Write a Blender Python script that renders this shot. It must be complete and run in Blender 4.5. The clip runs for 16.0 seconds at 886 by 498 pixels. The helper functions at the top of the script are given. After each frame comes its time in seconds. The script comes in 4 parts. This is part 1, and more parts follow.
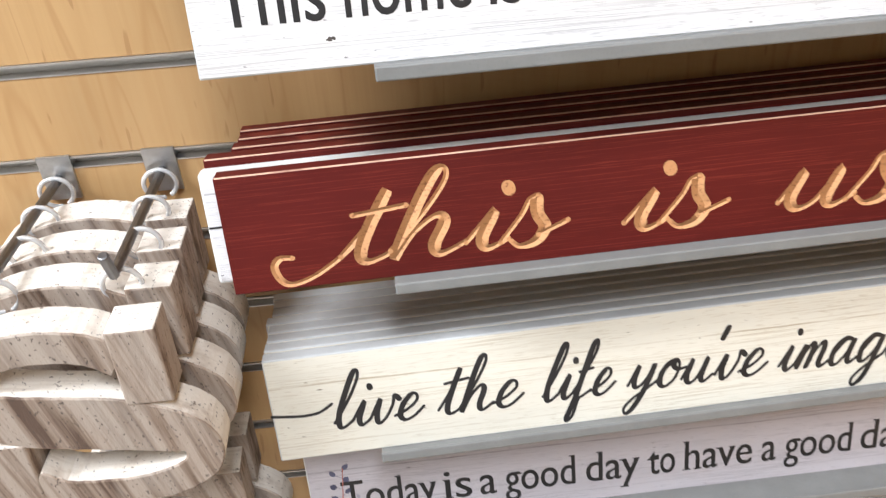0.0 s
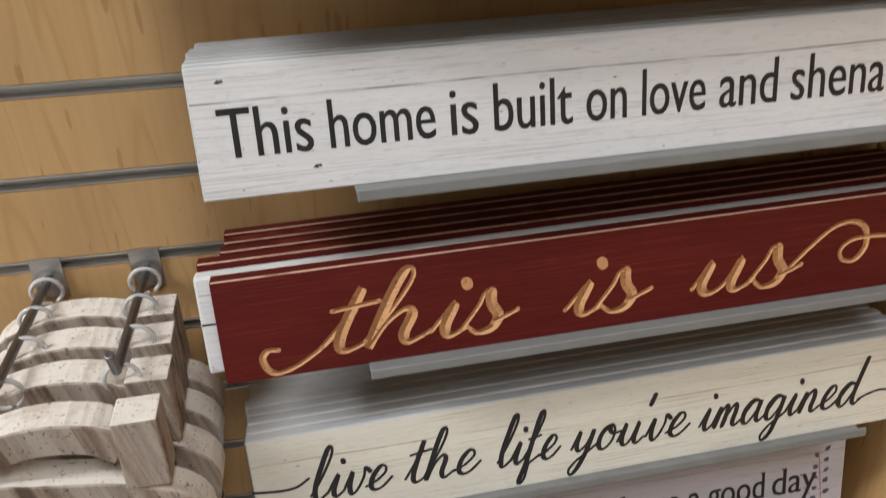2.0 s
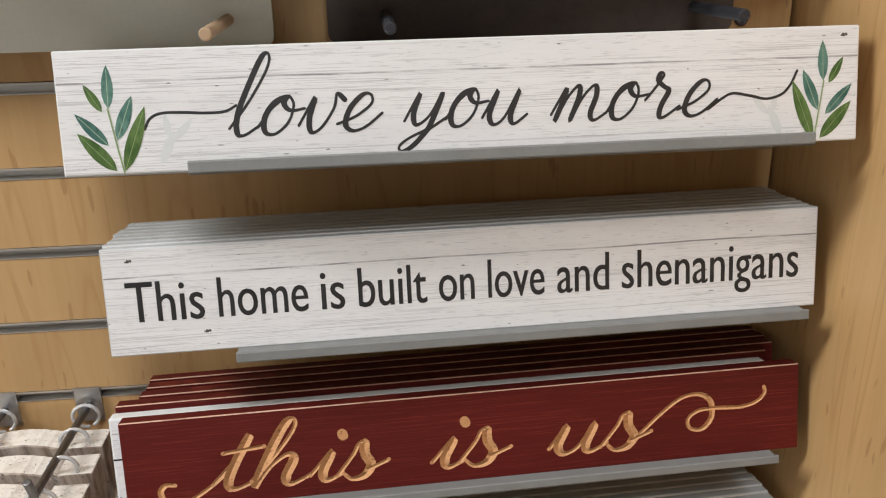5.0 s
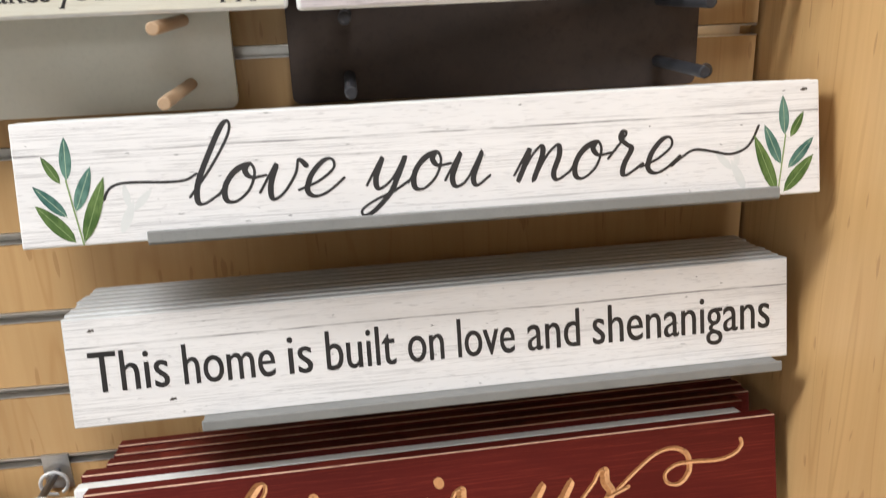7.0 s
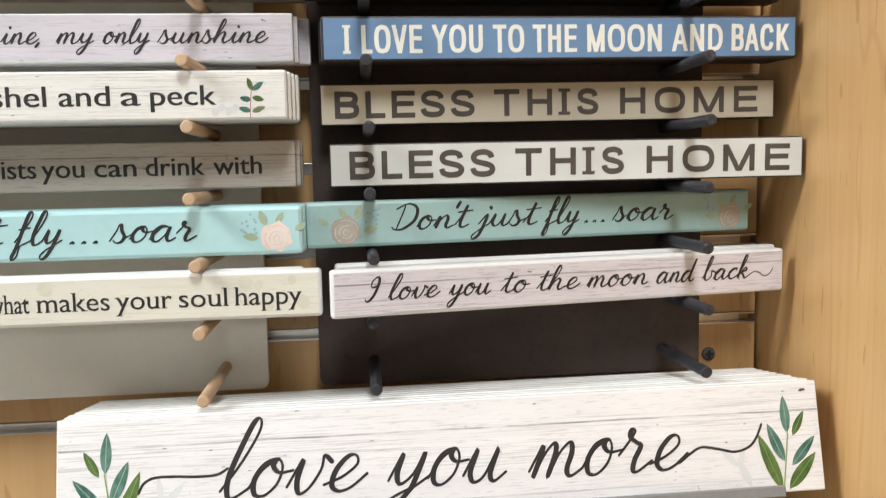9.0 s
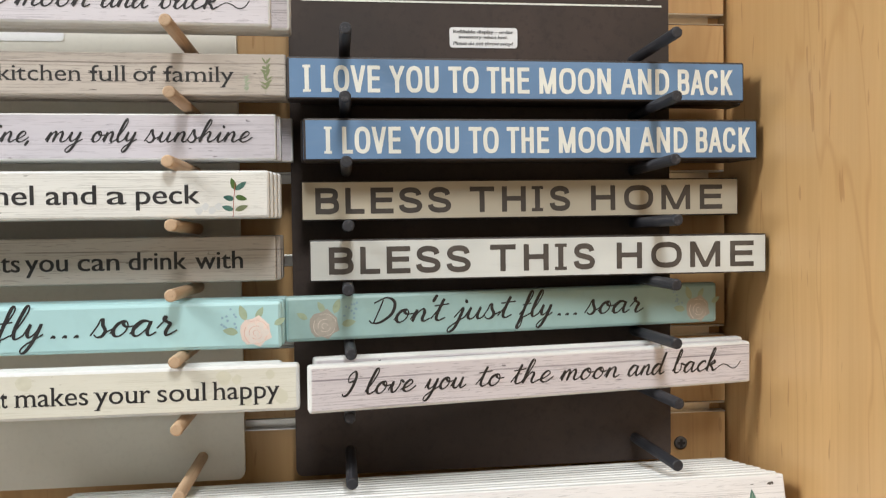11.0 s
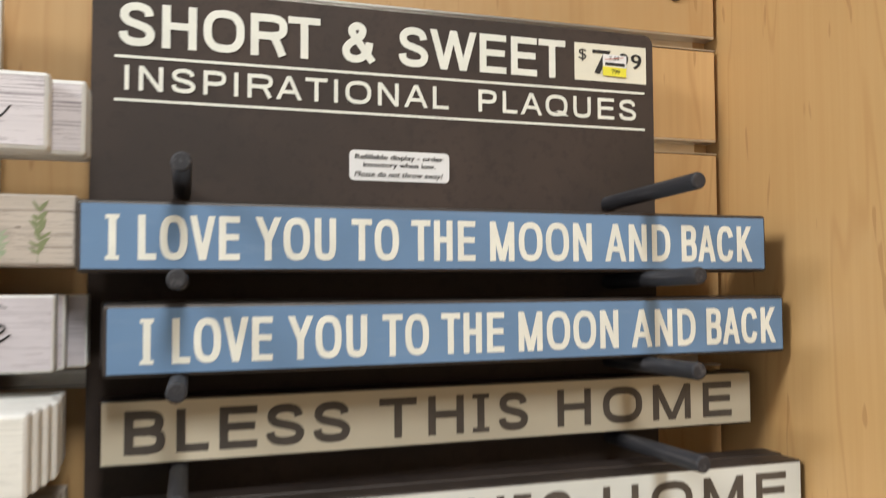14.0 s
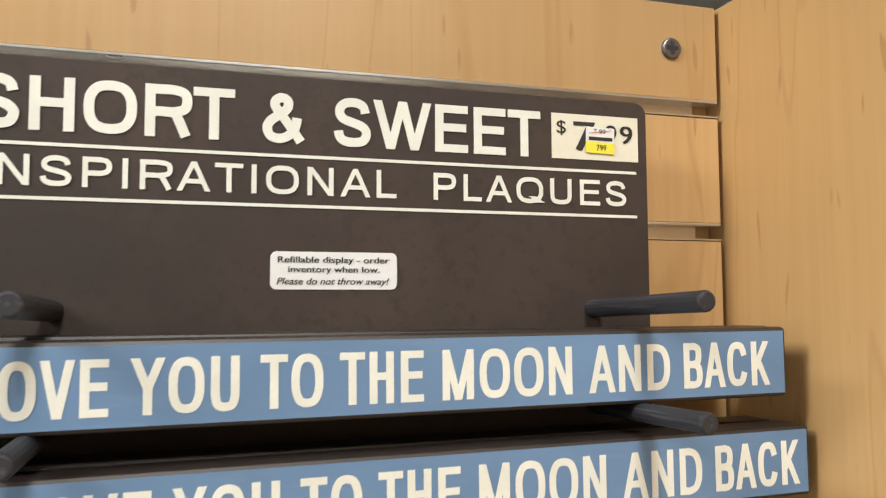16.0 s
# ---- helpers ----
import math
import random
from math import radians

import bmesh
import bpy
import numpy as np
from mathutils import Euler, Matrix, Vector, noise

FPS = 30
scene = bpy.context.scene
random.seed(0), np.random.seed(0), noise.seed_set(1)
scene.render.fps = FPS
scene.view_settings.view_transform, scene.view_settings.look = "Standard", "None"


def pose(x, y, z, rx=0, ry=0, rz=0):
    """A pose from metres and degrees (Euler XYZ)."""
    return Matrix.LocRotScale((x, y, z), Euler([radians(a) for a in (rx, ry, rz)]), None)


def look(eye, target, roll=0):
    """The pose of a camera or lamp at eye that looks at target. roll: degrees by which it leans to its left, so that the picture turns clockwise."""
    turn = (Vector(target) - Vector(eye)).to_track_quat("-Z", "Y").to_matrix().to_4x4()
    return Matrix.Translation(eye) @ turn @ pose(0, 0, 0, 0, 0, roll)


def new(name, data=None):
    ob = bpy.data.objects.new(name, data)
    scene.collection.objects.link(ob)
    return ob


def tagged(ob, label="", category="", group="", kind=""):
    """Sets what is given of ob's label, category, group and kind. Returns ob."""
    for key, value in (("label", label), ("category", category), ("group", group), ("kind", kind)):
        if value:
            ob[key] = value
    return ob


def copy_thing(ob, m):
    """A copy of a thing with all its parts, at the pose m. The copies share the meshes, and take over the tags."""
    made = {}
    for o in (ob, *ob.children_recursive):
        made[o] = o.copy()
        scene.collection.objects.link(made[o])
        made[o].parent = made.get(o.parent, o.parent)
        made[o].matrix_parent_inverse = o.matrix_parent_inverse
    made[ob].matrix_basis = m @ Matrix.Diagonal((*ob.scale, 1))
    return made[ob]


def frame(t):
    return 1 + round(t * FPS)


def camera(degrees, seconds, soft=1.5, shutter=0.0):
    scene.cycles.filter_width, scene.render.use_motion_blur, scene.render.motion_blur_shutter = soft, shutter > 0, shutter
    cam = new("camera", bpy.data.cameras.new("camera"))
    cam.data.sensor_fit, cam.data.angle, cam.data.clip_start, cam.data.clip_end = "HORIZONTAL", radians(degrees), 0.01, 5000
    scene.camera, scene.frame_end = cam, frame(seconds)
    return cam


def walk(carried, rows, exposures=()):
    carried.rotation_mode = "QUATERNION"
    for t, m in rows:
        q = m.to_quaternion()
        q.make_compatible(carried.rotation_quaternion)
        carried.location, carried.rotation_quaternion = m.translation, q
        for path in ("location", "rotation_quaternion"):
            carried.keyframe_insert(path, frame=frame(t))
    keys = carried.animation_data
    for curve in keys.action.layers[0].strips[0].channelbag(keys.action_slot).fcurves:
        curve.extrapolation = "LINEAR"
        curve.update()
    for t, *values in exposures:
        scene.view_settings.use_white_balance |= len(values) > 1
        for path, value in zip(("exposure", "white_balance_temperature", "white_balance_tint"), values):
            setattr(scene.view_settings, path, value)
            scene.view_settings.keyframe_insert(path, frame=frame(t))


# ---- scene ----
cam = camera(56.6, 16.0, soft=1.15, shutter=0.5)
PATH = [
    (0, (0.348, 0.008, 1.137), (0.413, 1.662, 0.014), -3.9),
    (0.5, (0.342, -0.021, 1.145), (0.475, 1.618, 0.007), -2.3),
    (1, (0.333, -0.039, 1.163), (0.518, 1.6, 0.032), -1.8),
    (1.5, (0.32, -0.043, 1.189), (0.556, 1.616, 0.098), -2.4),
    (2, (0.315, -0.044, 1.205), (0.577, 1.659, 0.191), -1.8),
    (2.5, (0.317, -0.059, 1.227), (0.578, 1.696, 0.305), -0.4),
    (3, (0.346, -0.071, 1.25), (0.582, 1.715, 0.381), 0.1),
    (3.5, (0.392, -0.097, 1.272), (0.601, 1.711, 0.442), -0.5),
    (4, (0.423, -0.127, 1.283), (0.594, 1.701, 0.488), -1.2),
    (4.2, (0.43, -0.142, 1.276), (0.585, 1.702, 0.518), -1.2),
    (6.5, (0.464, -0.138, 1.287), (0.658, 1.721, 0.577), -1.3),
    (7, (0.468, -0.131, 1.296), (0.658, 1.747, 0.634), -2.1),
    (7.5, (0.467, -0.142, 1.319), (0.635, 1.775, 0.776), -2.1),
    (8, (0.465, -0.163, 1.356), (0.604, 1.799, 0.989), -1.7),
    (8.5, (0.464, -0.158, 1.37), (0.613, 1.819, 1.107), -1.5),
    (9, (0.462, -0.154, 1.384), (0.647, 1.826, 1.172), -1.2),
    (9.5, (0.462, -0.161, 1.391), (0.674, 1.82, 1.22), -0.9),
    (12, (0.464, -0.171, 1.426), (0.725, 1.812, 1.405), -0.5),
    (12.5, (0.465, -0.149, 1.435), (0.75, 1.83, 1.414), -0.1),
    (13, (0.471, -0.079, 1.446), (0.799, 1.894, 1.441), 0.2),
    (13.5, (0.469, 0.008, 1.4735), (0.909, 1.955, 1.504), 0.1),
    (14, (0.474, 0.09, 1.507), (1.046, 1.997, 1.601), -0.2),
    (14.5, (0.477, 0.131, 1.532), (1.117, 2.016, 1.654), -0.1),
    (15, (0.482, 0.148, 1.5395), (1.135, 2.028, 1.685), 0.15),
    (15.5, (0.499, 0.161, 1.548), (1.129, 2.048, 1.705), 0.0),
    (16, (0.523, 0.174, 1.562), (1.116, 2.074, 1.708), -0.3),
]
walk(cam, [(t, look(eye, target, roll)) for t, eye, target, roll in PATH],
     [(0, 0.28, 5680, 12), (0.5, 0.02, 5750, 12), (1.0, -0.09, 5800, 12), (1.5, -0.38, 5850, 12), (2.0, -0.68, 5900, 12), (2.5, -0.84, 5950, 12), (3.0, -0.46, 5930, 12), (3.5, -0.5, 5950, 12), (4.0, -0.6, 5980, 12),
      (6.5, -0.2, 5980, 12), (8.0, -0.04, 5950, 12), (9.5, -0.08, 6000, 11), (12.5, -0.27, 6030, 11), (13.0, -0.2, 6050, 11), (13.5, -0.25, 6120, 11), (14.0, -0.19, 6230, 11), (15.0, -0.06, 6280, 11), (16, -0.03, 6330, 11)])

# ---- world, lights ----
world = bpy.data.worlds.new("store")
scene.world = world
world.use_nodes = True
world.node_tree.nodes["Background"].inputs[0].default_value = (1.0, 0.95, 0.88, 1)
world.node_tree.nodes["Background"].inputs[1].default_value = 0.03


def area(name, at, target, sx, sy, watts, colour):
    data = bpy.data.lights.new(name, "AREA")
    data.shape, data.size, data.size_y, data.energy, data.color = "RECTANGLE", sx, sy, watts, colour
    ob = new(name, data)
    ob.matrix_world = look(at, target)
    return ob


WARM = (1.0, 0.98, 0.91)
LAMPS = [(0.65, -1.38, 3.25, 0.55, 1.1, 69), (-2.4, -0.45, 3.25, 2.3, 0.5, 205)]
for x, y, z, sx, sy, watts in LAMPS:
    area("ceiling_lamp_light", (x, y, z - 0.04), (x, y + 0.001, 0), sx, sy, watts, WARM)


# ---- materials ----
class Mat:
    """A node material with small helpers."""

    def __init__(self, name, rough=0.5, metal=0.0, spec=0.5):
        self.m = bpy.data.materials.new(name)
        self.m.use_nodes = True
        self.t = self.m.node_tree
        self.b = self.t.nodes["Principled BSDF"]
        self.b.inputs["Roughness"].default_value = rough
        self.b.inputs["Metallic"].default_value = metal
        self.b.inputs["Specular IOR Level"].default_value = spec

    def n(self, kind, **sets):
        node = self.t.nodes.new(kind)
        for key, value in sets.items():
            node.inputs[key.replace("_", " ")].default_value = value
        return node

    def link(self, a, b):
        self.t.links.new(a, b)

    def coords(self, scale, offset=True, space="Object", tilt=0.0):
        tc, mp = self.n("ShaderNodeTexCoord"), self.n("ShaderNodeMapping")
        mp.inputs["Scale"].default_value = scale
        source = tc.outputs[space]
        if tilt:
            spin = self.n("ShaderNodeVectorRotate")
            spin.rotation_type = "Y_AXIS"
            spin.inputs["Angle"].default_value = radians(tilt)
            self.link(source, spin.inputs["Vector"])
            source = spin.outputs[0]
        self.link(source, mp.inputs["Vector"])
        if offset:
            info, mul = self.n("ShaderNodeObjectInfo"), self.n("ShaderNodeMath")
            mul.operation = "MULTIPLY"
            mul.inputs[1].default_value = 37.0
            self.link(info.outputs["Random"], mul.inputs[0])
            cmb = self.n("ShaderNodeCombineXYZ")
            for k in range(3):
                self.link(mul.outputs[0], cmb.inputs[k])
            self.link(cmb.outputs[0], mp.inputs["Location"])
        return mp.outputs[0]

    def noise(self, scale, size=1.0, detail=4.0, rough=0.55, offset=True, distortion=0.0, tilt=0.0):
        node = self.n("ShaderNodeTexNoise", Scale=size, Detail=detail, Roughness=rough, Distortion=distortion)
        self.link(self.coords(scale, offset, "Object", tilt), node.inputs["Vector"])
        return node.outputs["Fac"]

    def ramp(self, fac, *stops):
        node = self.n("ShaderNodeValToRGB")
        el = node.color_ramp.elements
        while len(el) < len(stops):
            el.new(0.5)
        for e, (p, c) in zip(el, stops):
            e.position, e.color = p, (*c, 1) if len(c) == 3 else c
        self.link(fac, node.inputs[0])
        return node.outputs[0]

    def mix(self, a, b, fac, mode="MIX"):
        node = self.t.nodes.new("ShaderNodeMix")
        node.data_type, node.blend_type = "RGBA", mode
        for value, slot in ((fac, 0), (a, 6), (b, 7)):
            if isinstance(value, (tuple, float, int)):
                node.inputs[slot].default_value = (*value, 1) if isinstance(value, tuple) else value
            else:
                self.link(value, node.inputs[slot])
        return node.outputs[2]

    def base(self, colour):
        if isinstance(colour, tuple):
            self.b.inputs["Base Color"].default_value = (*colour, 1)
        else:
            self.link(colour, self.b.inputs["Base Color"])
        return self

    def bump(self, fac, strength=0.2, distance=0.001):
        node = self.n("ShaderNodeBump", Strength=strength, Distance=distance)
        self.link(fac, node.inputs["Height"])
        self.link(node.outputs[0], self.b.inputs["Normal"])
        return self

    def roughness(self, fac, lo, hi):
        node = self.n("ShaderNodeMapRange")
        node.inputs["To Min"].default_value, node.inputs["To Max"].default_value = lo, hi
        self.link(fac, node.inputs[0])
        self.link(node.outputs[0], self.b.inputs["Roughness"])
        return self


BLACK, WHITE = (0, 0, 0), (1, 1, 1)


def maple(name, tone, offset):
    """Pale maple veneer with an upright grain, soft cathedral figure and small dark flecks."""
    m = Mat(name, 0.42)
    broad = m.noise((5, 5, 0.9), 1.0, 3, 0.5, offset, 0.6)
    fine = m.noise((160, 160, 5), 1.0, 3, 0.6, offset)
    figure = m.noise((11, 11, 1.1), 1.0, 2, 0.5, offset, 1.6)
    lines = m.ramp(figure, (0.482, BLACK), (0.498, WHITE), (0.502, WHITE), (0.518, BLACK))
    fleck = m.ramp(m.noise((130, 130, 22), 1.0, 1, 0.5, offset), (0.70, BLACK), (0.735, WHITE))
    col = m.ramp(broad, (0.3, tuple(c * 0.86 for c in tone)), (0.7, tuple(min(1, c * 1.08) for c in tone)))
    col = m.mix(col, tuple(c * f for c, f in zip(tone, (0.83, 0.76, 0.66))), m.mix(BLACK, (0.34,) * 3, m.ramp(fine, (0.38, BLACK), (0.66, WHITE))))
    col = m.mix(col, tuple(c * f for c, f in zip(tone, (0.70, 0.58, 0.44))), m.mix(BLACK, (0.34,) * 3, lines))
    col = m.mix(col, tuple(c * f for c, f in zip(tone, (0.5, 0.36, 0.24))), m.mix(BLACK, (0.4,) * 3, fleck))
    return m.base(col).bump(fine, 0.06, 0.0004).roughness(broad, 0.36, 0.5).m


def printed_planks(name, paint, line, seam=0.68, density=0.5, rough=0.4):
    """Paper print of whitewashed planks: fine dashes along the board, and long plank seams."""
    m = Mat(name, rough, 0, 0.35)
    dashes = m.noise((13, 13, 1700), 1.0, 2, 0.5)
    short = m.noise((75, 75, 1300), 1.0, 2, 0.5)
    where = m.noise((5, 5, 46), 1.0, 3, 0.6)
    long_lines = m.ramp(dashes, (0.565, BLACK), (0.60, WHITE))
    short_lines = m.ramp(short, (0.63, BLACK), (0.652, WHITE))
    spots = m.ramp(where, (0.42, (0.06,) * 3), (0.58, WHITE))
    wash = m.noise((6, 6, 40), 1.0, 4, 0.6)
    col = m.ramp(wash, (0.32, tuple(c * 0.93 for c in paint)), (0.62, paint))
    marks = m.mix(m.mix(long_lines, spots, 1.0, "MULTIPLY"), m.mix(BLACK, (0.7,) * 3, short_lines), 1.0, "LIGHTEN")
    col = m.mix(col, line, m.mix(BLACK, (density,) * 3, marks))
    # plank seams: a thin wavering line at set heights of the board
    tc, sep = m.n("ShaderNodeTexCoord"), m.n("ShaderNodeSeparateXYZ")
    m.link(tc.outputs["Object"], sep.inputs[0])
    waver = m.n("ShaderNodeMath")
    waver.operation = "MULTIPLY_ADD"
    m.link(m.noise((7, 7, 2), 1.0, 3, 0.6), waver.inputs[0])
    waver.inputs[1].default_value = 0.004
    m.link(sep.outputs[2], waver.inputs[2])
    for height, half, dark in ((seam, 0.0006, 0.75), (seam - 0.052, 0.0004, 0.3)):
        off = m.n("ShaderNodeMath")
        off.operation = "COMPARE"
        off.inputs[1].default_value, off.inputs[2].default_value = height, half
        m.link(waver.outputs[0], off.inputs[0])
        broken = m.ramp(m.noise((22, 22, 3), 1.0, 3, 0.6), (0.38, (0.15,) * 3), (0.6, (dark,) * 3))
        col = m.mix(col, line, m.mix(off.outputs[0], broken, 1.0, "MULTIPLY"))
    knots = m.n("ShaderNodeTexVoronoi", Scale=1.0)
    m.link(m.coords((7, 7, 30)), knots.inputs["Vector"])
    chosen = m.ramp(knots.outputs["Color"], (0.56, BLACK), (0.6, WHITE))
    heart = m.ramp(knots.outputs["Distance"], (0.03, WHITE), (0.085, BLACK))
    col = m.mix(col, tuple(c * 0.8 for c in line), m.mix(m.mix(BLACK, (0.8,) * 3, heart), chosen, 1.0, "MULTIPLY"))
    nicks = m.ramp(m.noise((110, 110, 420), 1.0, 1, 0.5), (0.775, BLACK), (0.79, WHITE))
    col = m.mix(col, tuple(c * 0.5 for c in line), m.mix(BLACK, (0.75,) * 3, nicks))
    return m.base(col).bump(dashes, 0.04, 0.0003).m


def painted(name, colour, rough=0.45, worn=None, amount=0.35, streak=(14, 14, 500), sharp=0.75, spec=0.5):
    """Brushed paint with faint streaks along the board, and a little dirt."""
    m = Mat(name, rough, 0, spec)
    streaks = m.noise(streak, 1.0, 4, 0.6)
    cloud = m.noise((9, 9, 14), 1.0, 3, 0.5)
    col = m.ramp(cloud, (0.3, tuple(c * 0.86 for c in colour)), (0.7, tuple(min(1, c * 1.1) for c in colour)))
    other = worn or tuple(c * 0.7 for c in colour)
    col = m.mix(col, other, m.mix(BLACK, (amount,) * 3, m.ramp(streaks, (0.55, BLACK), (sharp, WHITE))))
    return m.base(col).bump(streaks, 0.08, 0.0003).roughness(cloud, rough - 0.06, rough + 0.1).m


def leaf_print(name, dark, light):
    """Watercolour leaf: two greens that run into one another, with fine veins."""
    m = Mat(name, 0.45, 0, 0.35)
    wash = m.noise((70, 70, 45), 1.0, 3, 0.6)
    veins = m.noise((500, 500, 120), 1.0, 2, 0.6)
    col = m.ramp(wash, (0.36, dark), (0.62, light))
    return m.base(m.mix(col, tuple(c * 0.6 for c in dark), m.mix(BLACK, (0.5,) * 3, m.ramp(veins, (0.55, BLACK), (0.68, WHITE))))).m


def plain(name, colour, rough=0.5, metal=0.0, grain=300.0, amount=0.12, strength=0.05):
    m = Mat(name, rough, metal)
    speck = m.noise((grain,) * 3, 1.0, 3, 0.6)
    cloud = m.noise((grain / 14,) * 3, 1.0, 3, 0.5)
    col = m.ramp(cloud, (0.3, tuple(c * (1 - amount) for c in colour)), (0.7, tuple(min(1, c * (1 + amount)) for c in colour)))
    col = m.mix(col, tuple(c * (1 - 2 * amount) for c in colour), m.mix(BLACK, (0.5,) * 3, m.ramp(speck, (0.5, BLACK), (0.75, WHITE))))
    return m.base(col).bump(speck, strength, 0.0004).roughness(cloud, max(0.05, rough - 0.07), min(1, rough + 0.08)).m


MAPLE = maple("maple_slat", (0.555, 0.347, 0.153), True)
MAPLE_SIDE = maple("maple_panel", (0.62, 0.385, 0.165), True)
ALUMINIUM = plain("aluminium", (0.66, 0.64, 0.61), 0.30, 0.9, 200, 0.08)
GREY_METAL = plain("grey_powder_coat", (0.21, 0.212, 0.205), 0.5, 0.0, 500, 0.08)
ZINC = plain("zinc_steel", (0.55, 0.55, 0.55), 0.33, 1.0, 220, 0.15)
WHITE_PRINT = printed_planks("white_plank_print", (0.80, 0.785, 0.78), (0.16, 0.15, 0.155), 0.066, 0.36)
CREAM_PRINT = printed_planks("cream_plank_print", (0.82, 0.785, 0.68), (0.42, 0.33, 0.2), 0.066, 0.5)
LILAC_PRINT = printed_planks("lilac_plank_print", (0.60, 0.565, 0.60), (0.25, 0.22, 0.25), 0.066, 0.5)
PALE_LILAC = printed_planks("pale_lilac_print", (0.72, 0.68, 0.71), (0.22, 0.19, 0.22), 0.028, 0.6)
BEIGE_PRINT = printed_planks("beige_plank_print", (0.55, 0.49, 0.43), (0.17, 0.135, 0.115), 0.028, 0.6)
IVORY = printed_planks("ivory_print", (0.74, 0.72, 0.62), (0.5, 0.46, 0.34), 0.9, 0.4)
CHALK = printed_planks("chalk_white_print", (0.80, 0.79, 0.74), (0.3, 0.28, 0.25), 0.9, 0.5)
WHITE_EDGE = plain("white_board_edge", (0.72, 0.72, 0.70), 0.5, 0, 160, 0.08)
# White edges whose colour holds the shade cast by the sign above.
SHADED_EDGE = plain("shaded_white_edge", (0.56, 0.57, 0.57), 0.42, 0, 160, 0.08)
RED = painted("barn_red_paint", (0.094, 0.0056, 0.0032), 0.6, (0.22, 0.029, 0.016), 0.5, (16, 16, 1500), 0.62, 0.3)
RAW_EDGE = painted("rubbed_raw_edge", (0.66, 0.42, 0.30), 0.6, (0.16, 0.025, 0.02), 0.85, (26, 26, 26))
CARVED = painted("carved_raw_wood", (0.60, 0.30, 0.125), 0.65, (0.26, 0.095, 0.035), 0.85, (330, 330, 520), 0.68)
INK = plain("black_ink", (0.022, 0.02, 0.02), 0.5, 0, 900, 0.25)
GREY_INK = plain("grey_ink", (0.075, 0.064, 0.055), 0.55, 0, 700, 0.2)
CREAM_INK = plain("cream_ink", (0.80, 0.805, 0.73), 0.5, 0, 700, 0.06)
BROWN = plain("brown_hardboard", (0.044, 0.029, 0.0225), 0.68, 0, 170, 0.3, 0.1)
BROWN_EDGE = plain("dark_brown_paint", (0.030, 0.022, 0.019), 0.45, 0, 260, 0.25, 0.1)
BLUE = painted("faded_blue_paint", (0.145, 0.255, 0.43), 0.5, (0.22, 0.32, 0.47), 0.3, (30, 30, 160))
KHAKI = painted("khaki_cream_paint", (0.58, 0.53, 0.415), 0.5, (0.47, 0.425, 0.33), 0.3, (20, 20, 220))
OFF_WHITE = painted("cool_white_paint", (0.66, 0.68, 0.65), 0.5, (0.5, 0.52, 0.5), 0.25, (20, 20, 220))
MINT = plain("mint_print", (0.43, 0.66, 0.67), 0.4, 0, 60, 0.06)
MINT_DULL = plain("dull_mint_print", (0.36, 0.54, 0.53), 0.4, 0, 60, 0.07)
CREAM_BOARD = plain("cream_hardboard", (0.74, 0.71, 0.63), 0.55, 0, 200, 0.05)
PAPER = plain("white_sticker", (0.82, 0.82, 0.82), 0.45, 0, 300, 0.03)
PRICE_CARD = plain("ivory_card", (0.80, 0.77, 0.64), 0.5, 0, 300, 0.03)
YELLOW = plain("yellow_tag", (0.85, 0.78, 0.06), 0.5, 0, 300, 0.03)
DARK_PEG = painted("charcoal_peg", (0.020, 0.020, 0.025), 0.6, (0.085, 0.08, 0.085), 0.8, (330, 14, 330), 0.7)
SCREW = plain("dull_zinc", (0.20, 0.20, 0.21), 0.42, 1.0, 400, 0.2)
WOOD_PEG = painted("birch_peg", (0.50, 0.345, 0.215), 0.65, (0.27, 0.17, 0.095), 0.7, (620, 16, 620))
CLEAR_RING = Mat("milky_plastic", 0.25)
CLEAR_RING.base((0.75, 0.75, 0.75)).b.inputs["Transmission Weight"].default_value = 0.45
CLEAR_RING = CLEAR_RING.m
LEAF_GREEN = leaf_print("leaf_green_print", (0.045, 0.095, 0.02), (0.13, 0.205, 0.06))
LEAF_TEAL = leaf_print("leaf_teal_print", (0.03, 0.10, 0.085), (0.12, 0.235, 0.185))
LEAF_OLIVE = plain("leaf_olive_print", (0.22, 0.25, 0.13), 0.45, 0, 120, 0.3)
LEAF_PALE = plain("leaf_pale_print", (0.36, 0.44, 0.30), 0.45, 0, 120, 0.2)
LEAF_GREY = plain("leaf_grey_print", (0.66, 0.67, 0.66), 0.45, 0, 120, 0.05)
GREY_LEAF = plain("leaf_dusk_print", (0.36, 0.34, 0.40), 0.45, 0, 120, 0.1)
STEM = plain("stem_print", (0.25, 0.34, 0.14), 0.45, 0, 120, 0.2)
TWIG = plain("twig_print", (0.50, 0.16, 0.12), 0.45, 0, 120, 0.2)
BERRY = plain("berry_print", (0.10, 0.10, 0.17), 0.45, 0, 120, 0.3)
ROSE = plain("rose_print", (0.77, 0.64, 0.57), 0.45, 0, 160, 0.12)
ROSE_LIGHT = plain("pale_petal_print", (0.80, 0.72, 0.66), 0.45, 0, 160, 0.1)
ROSE_DULL = plain("dull_rose_print", (0.48, 0.44, 0.38), 0.45, 0, 160, 0.12)
ROSE_LINE = plain("rose_line_print", (0.70, 0.47, 0.39), 0.45, 0, 160, 0.12)
HOOK_STEEL = plain("dull_steel_wire", (0.20, 0.20, 0.205), 0.4, 1.0, 220, 0.2)
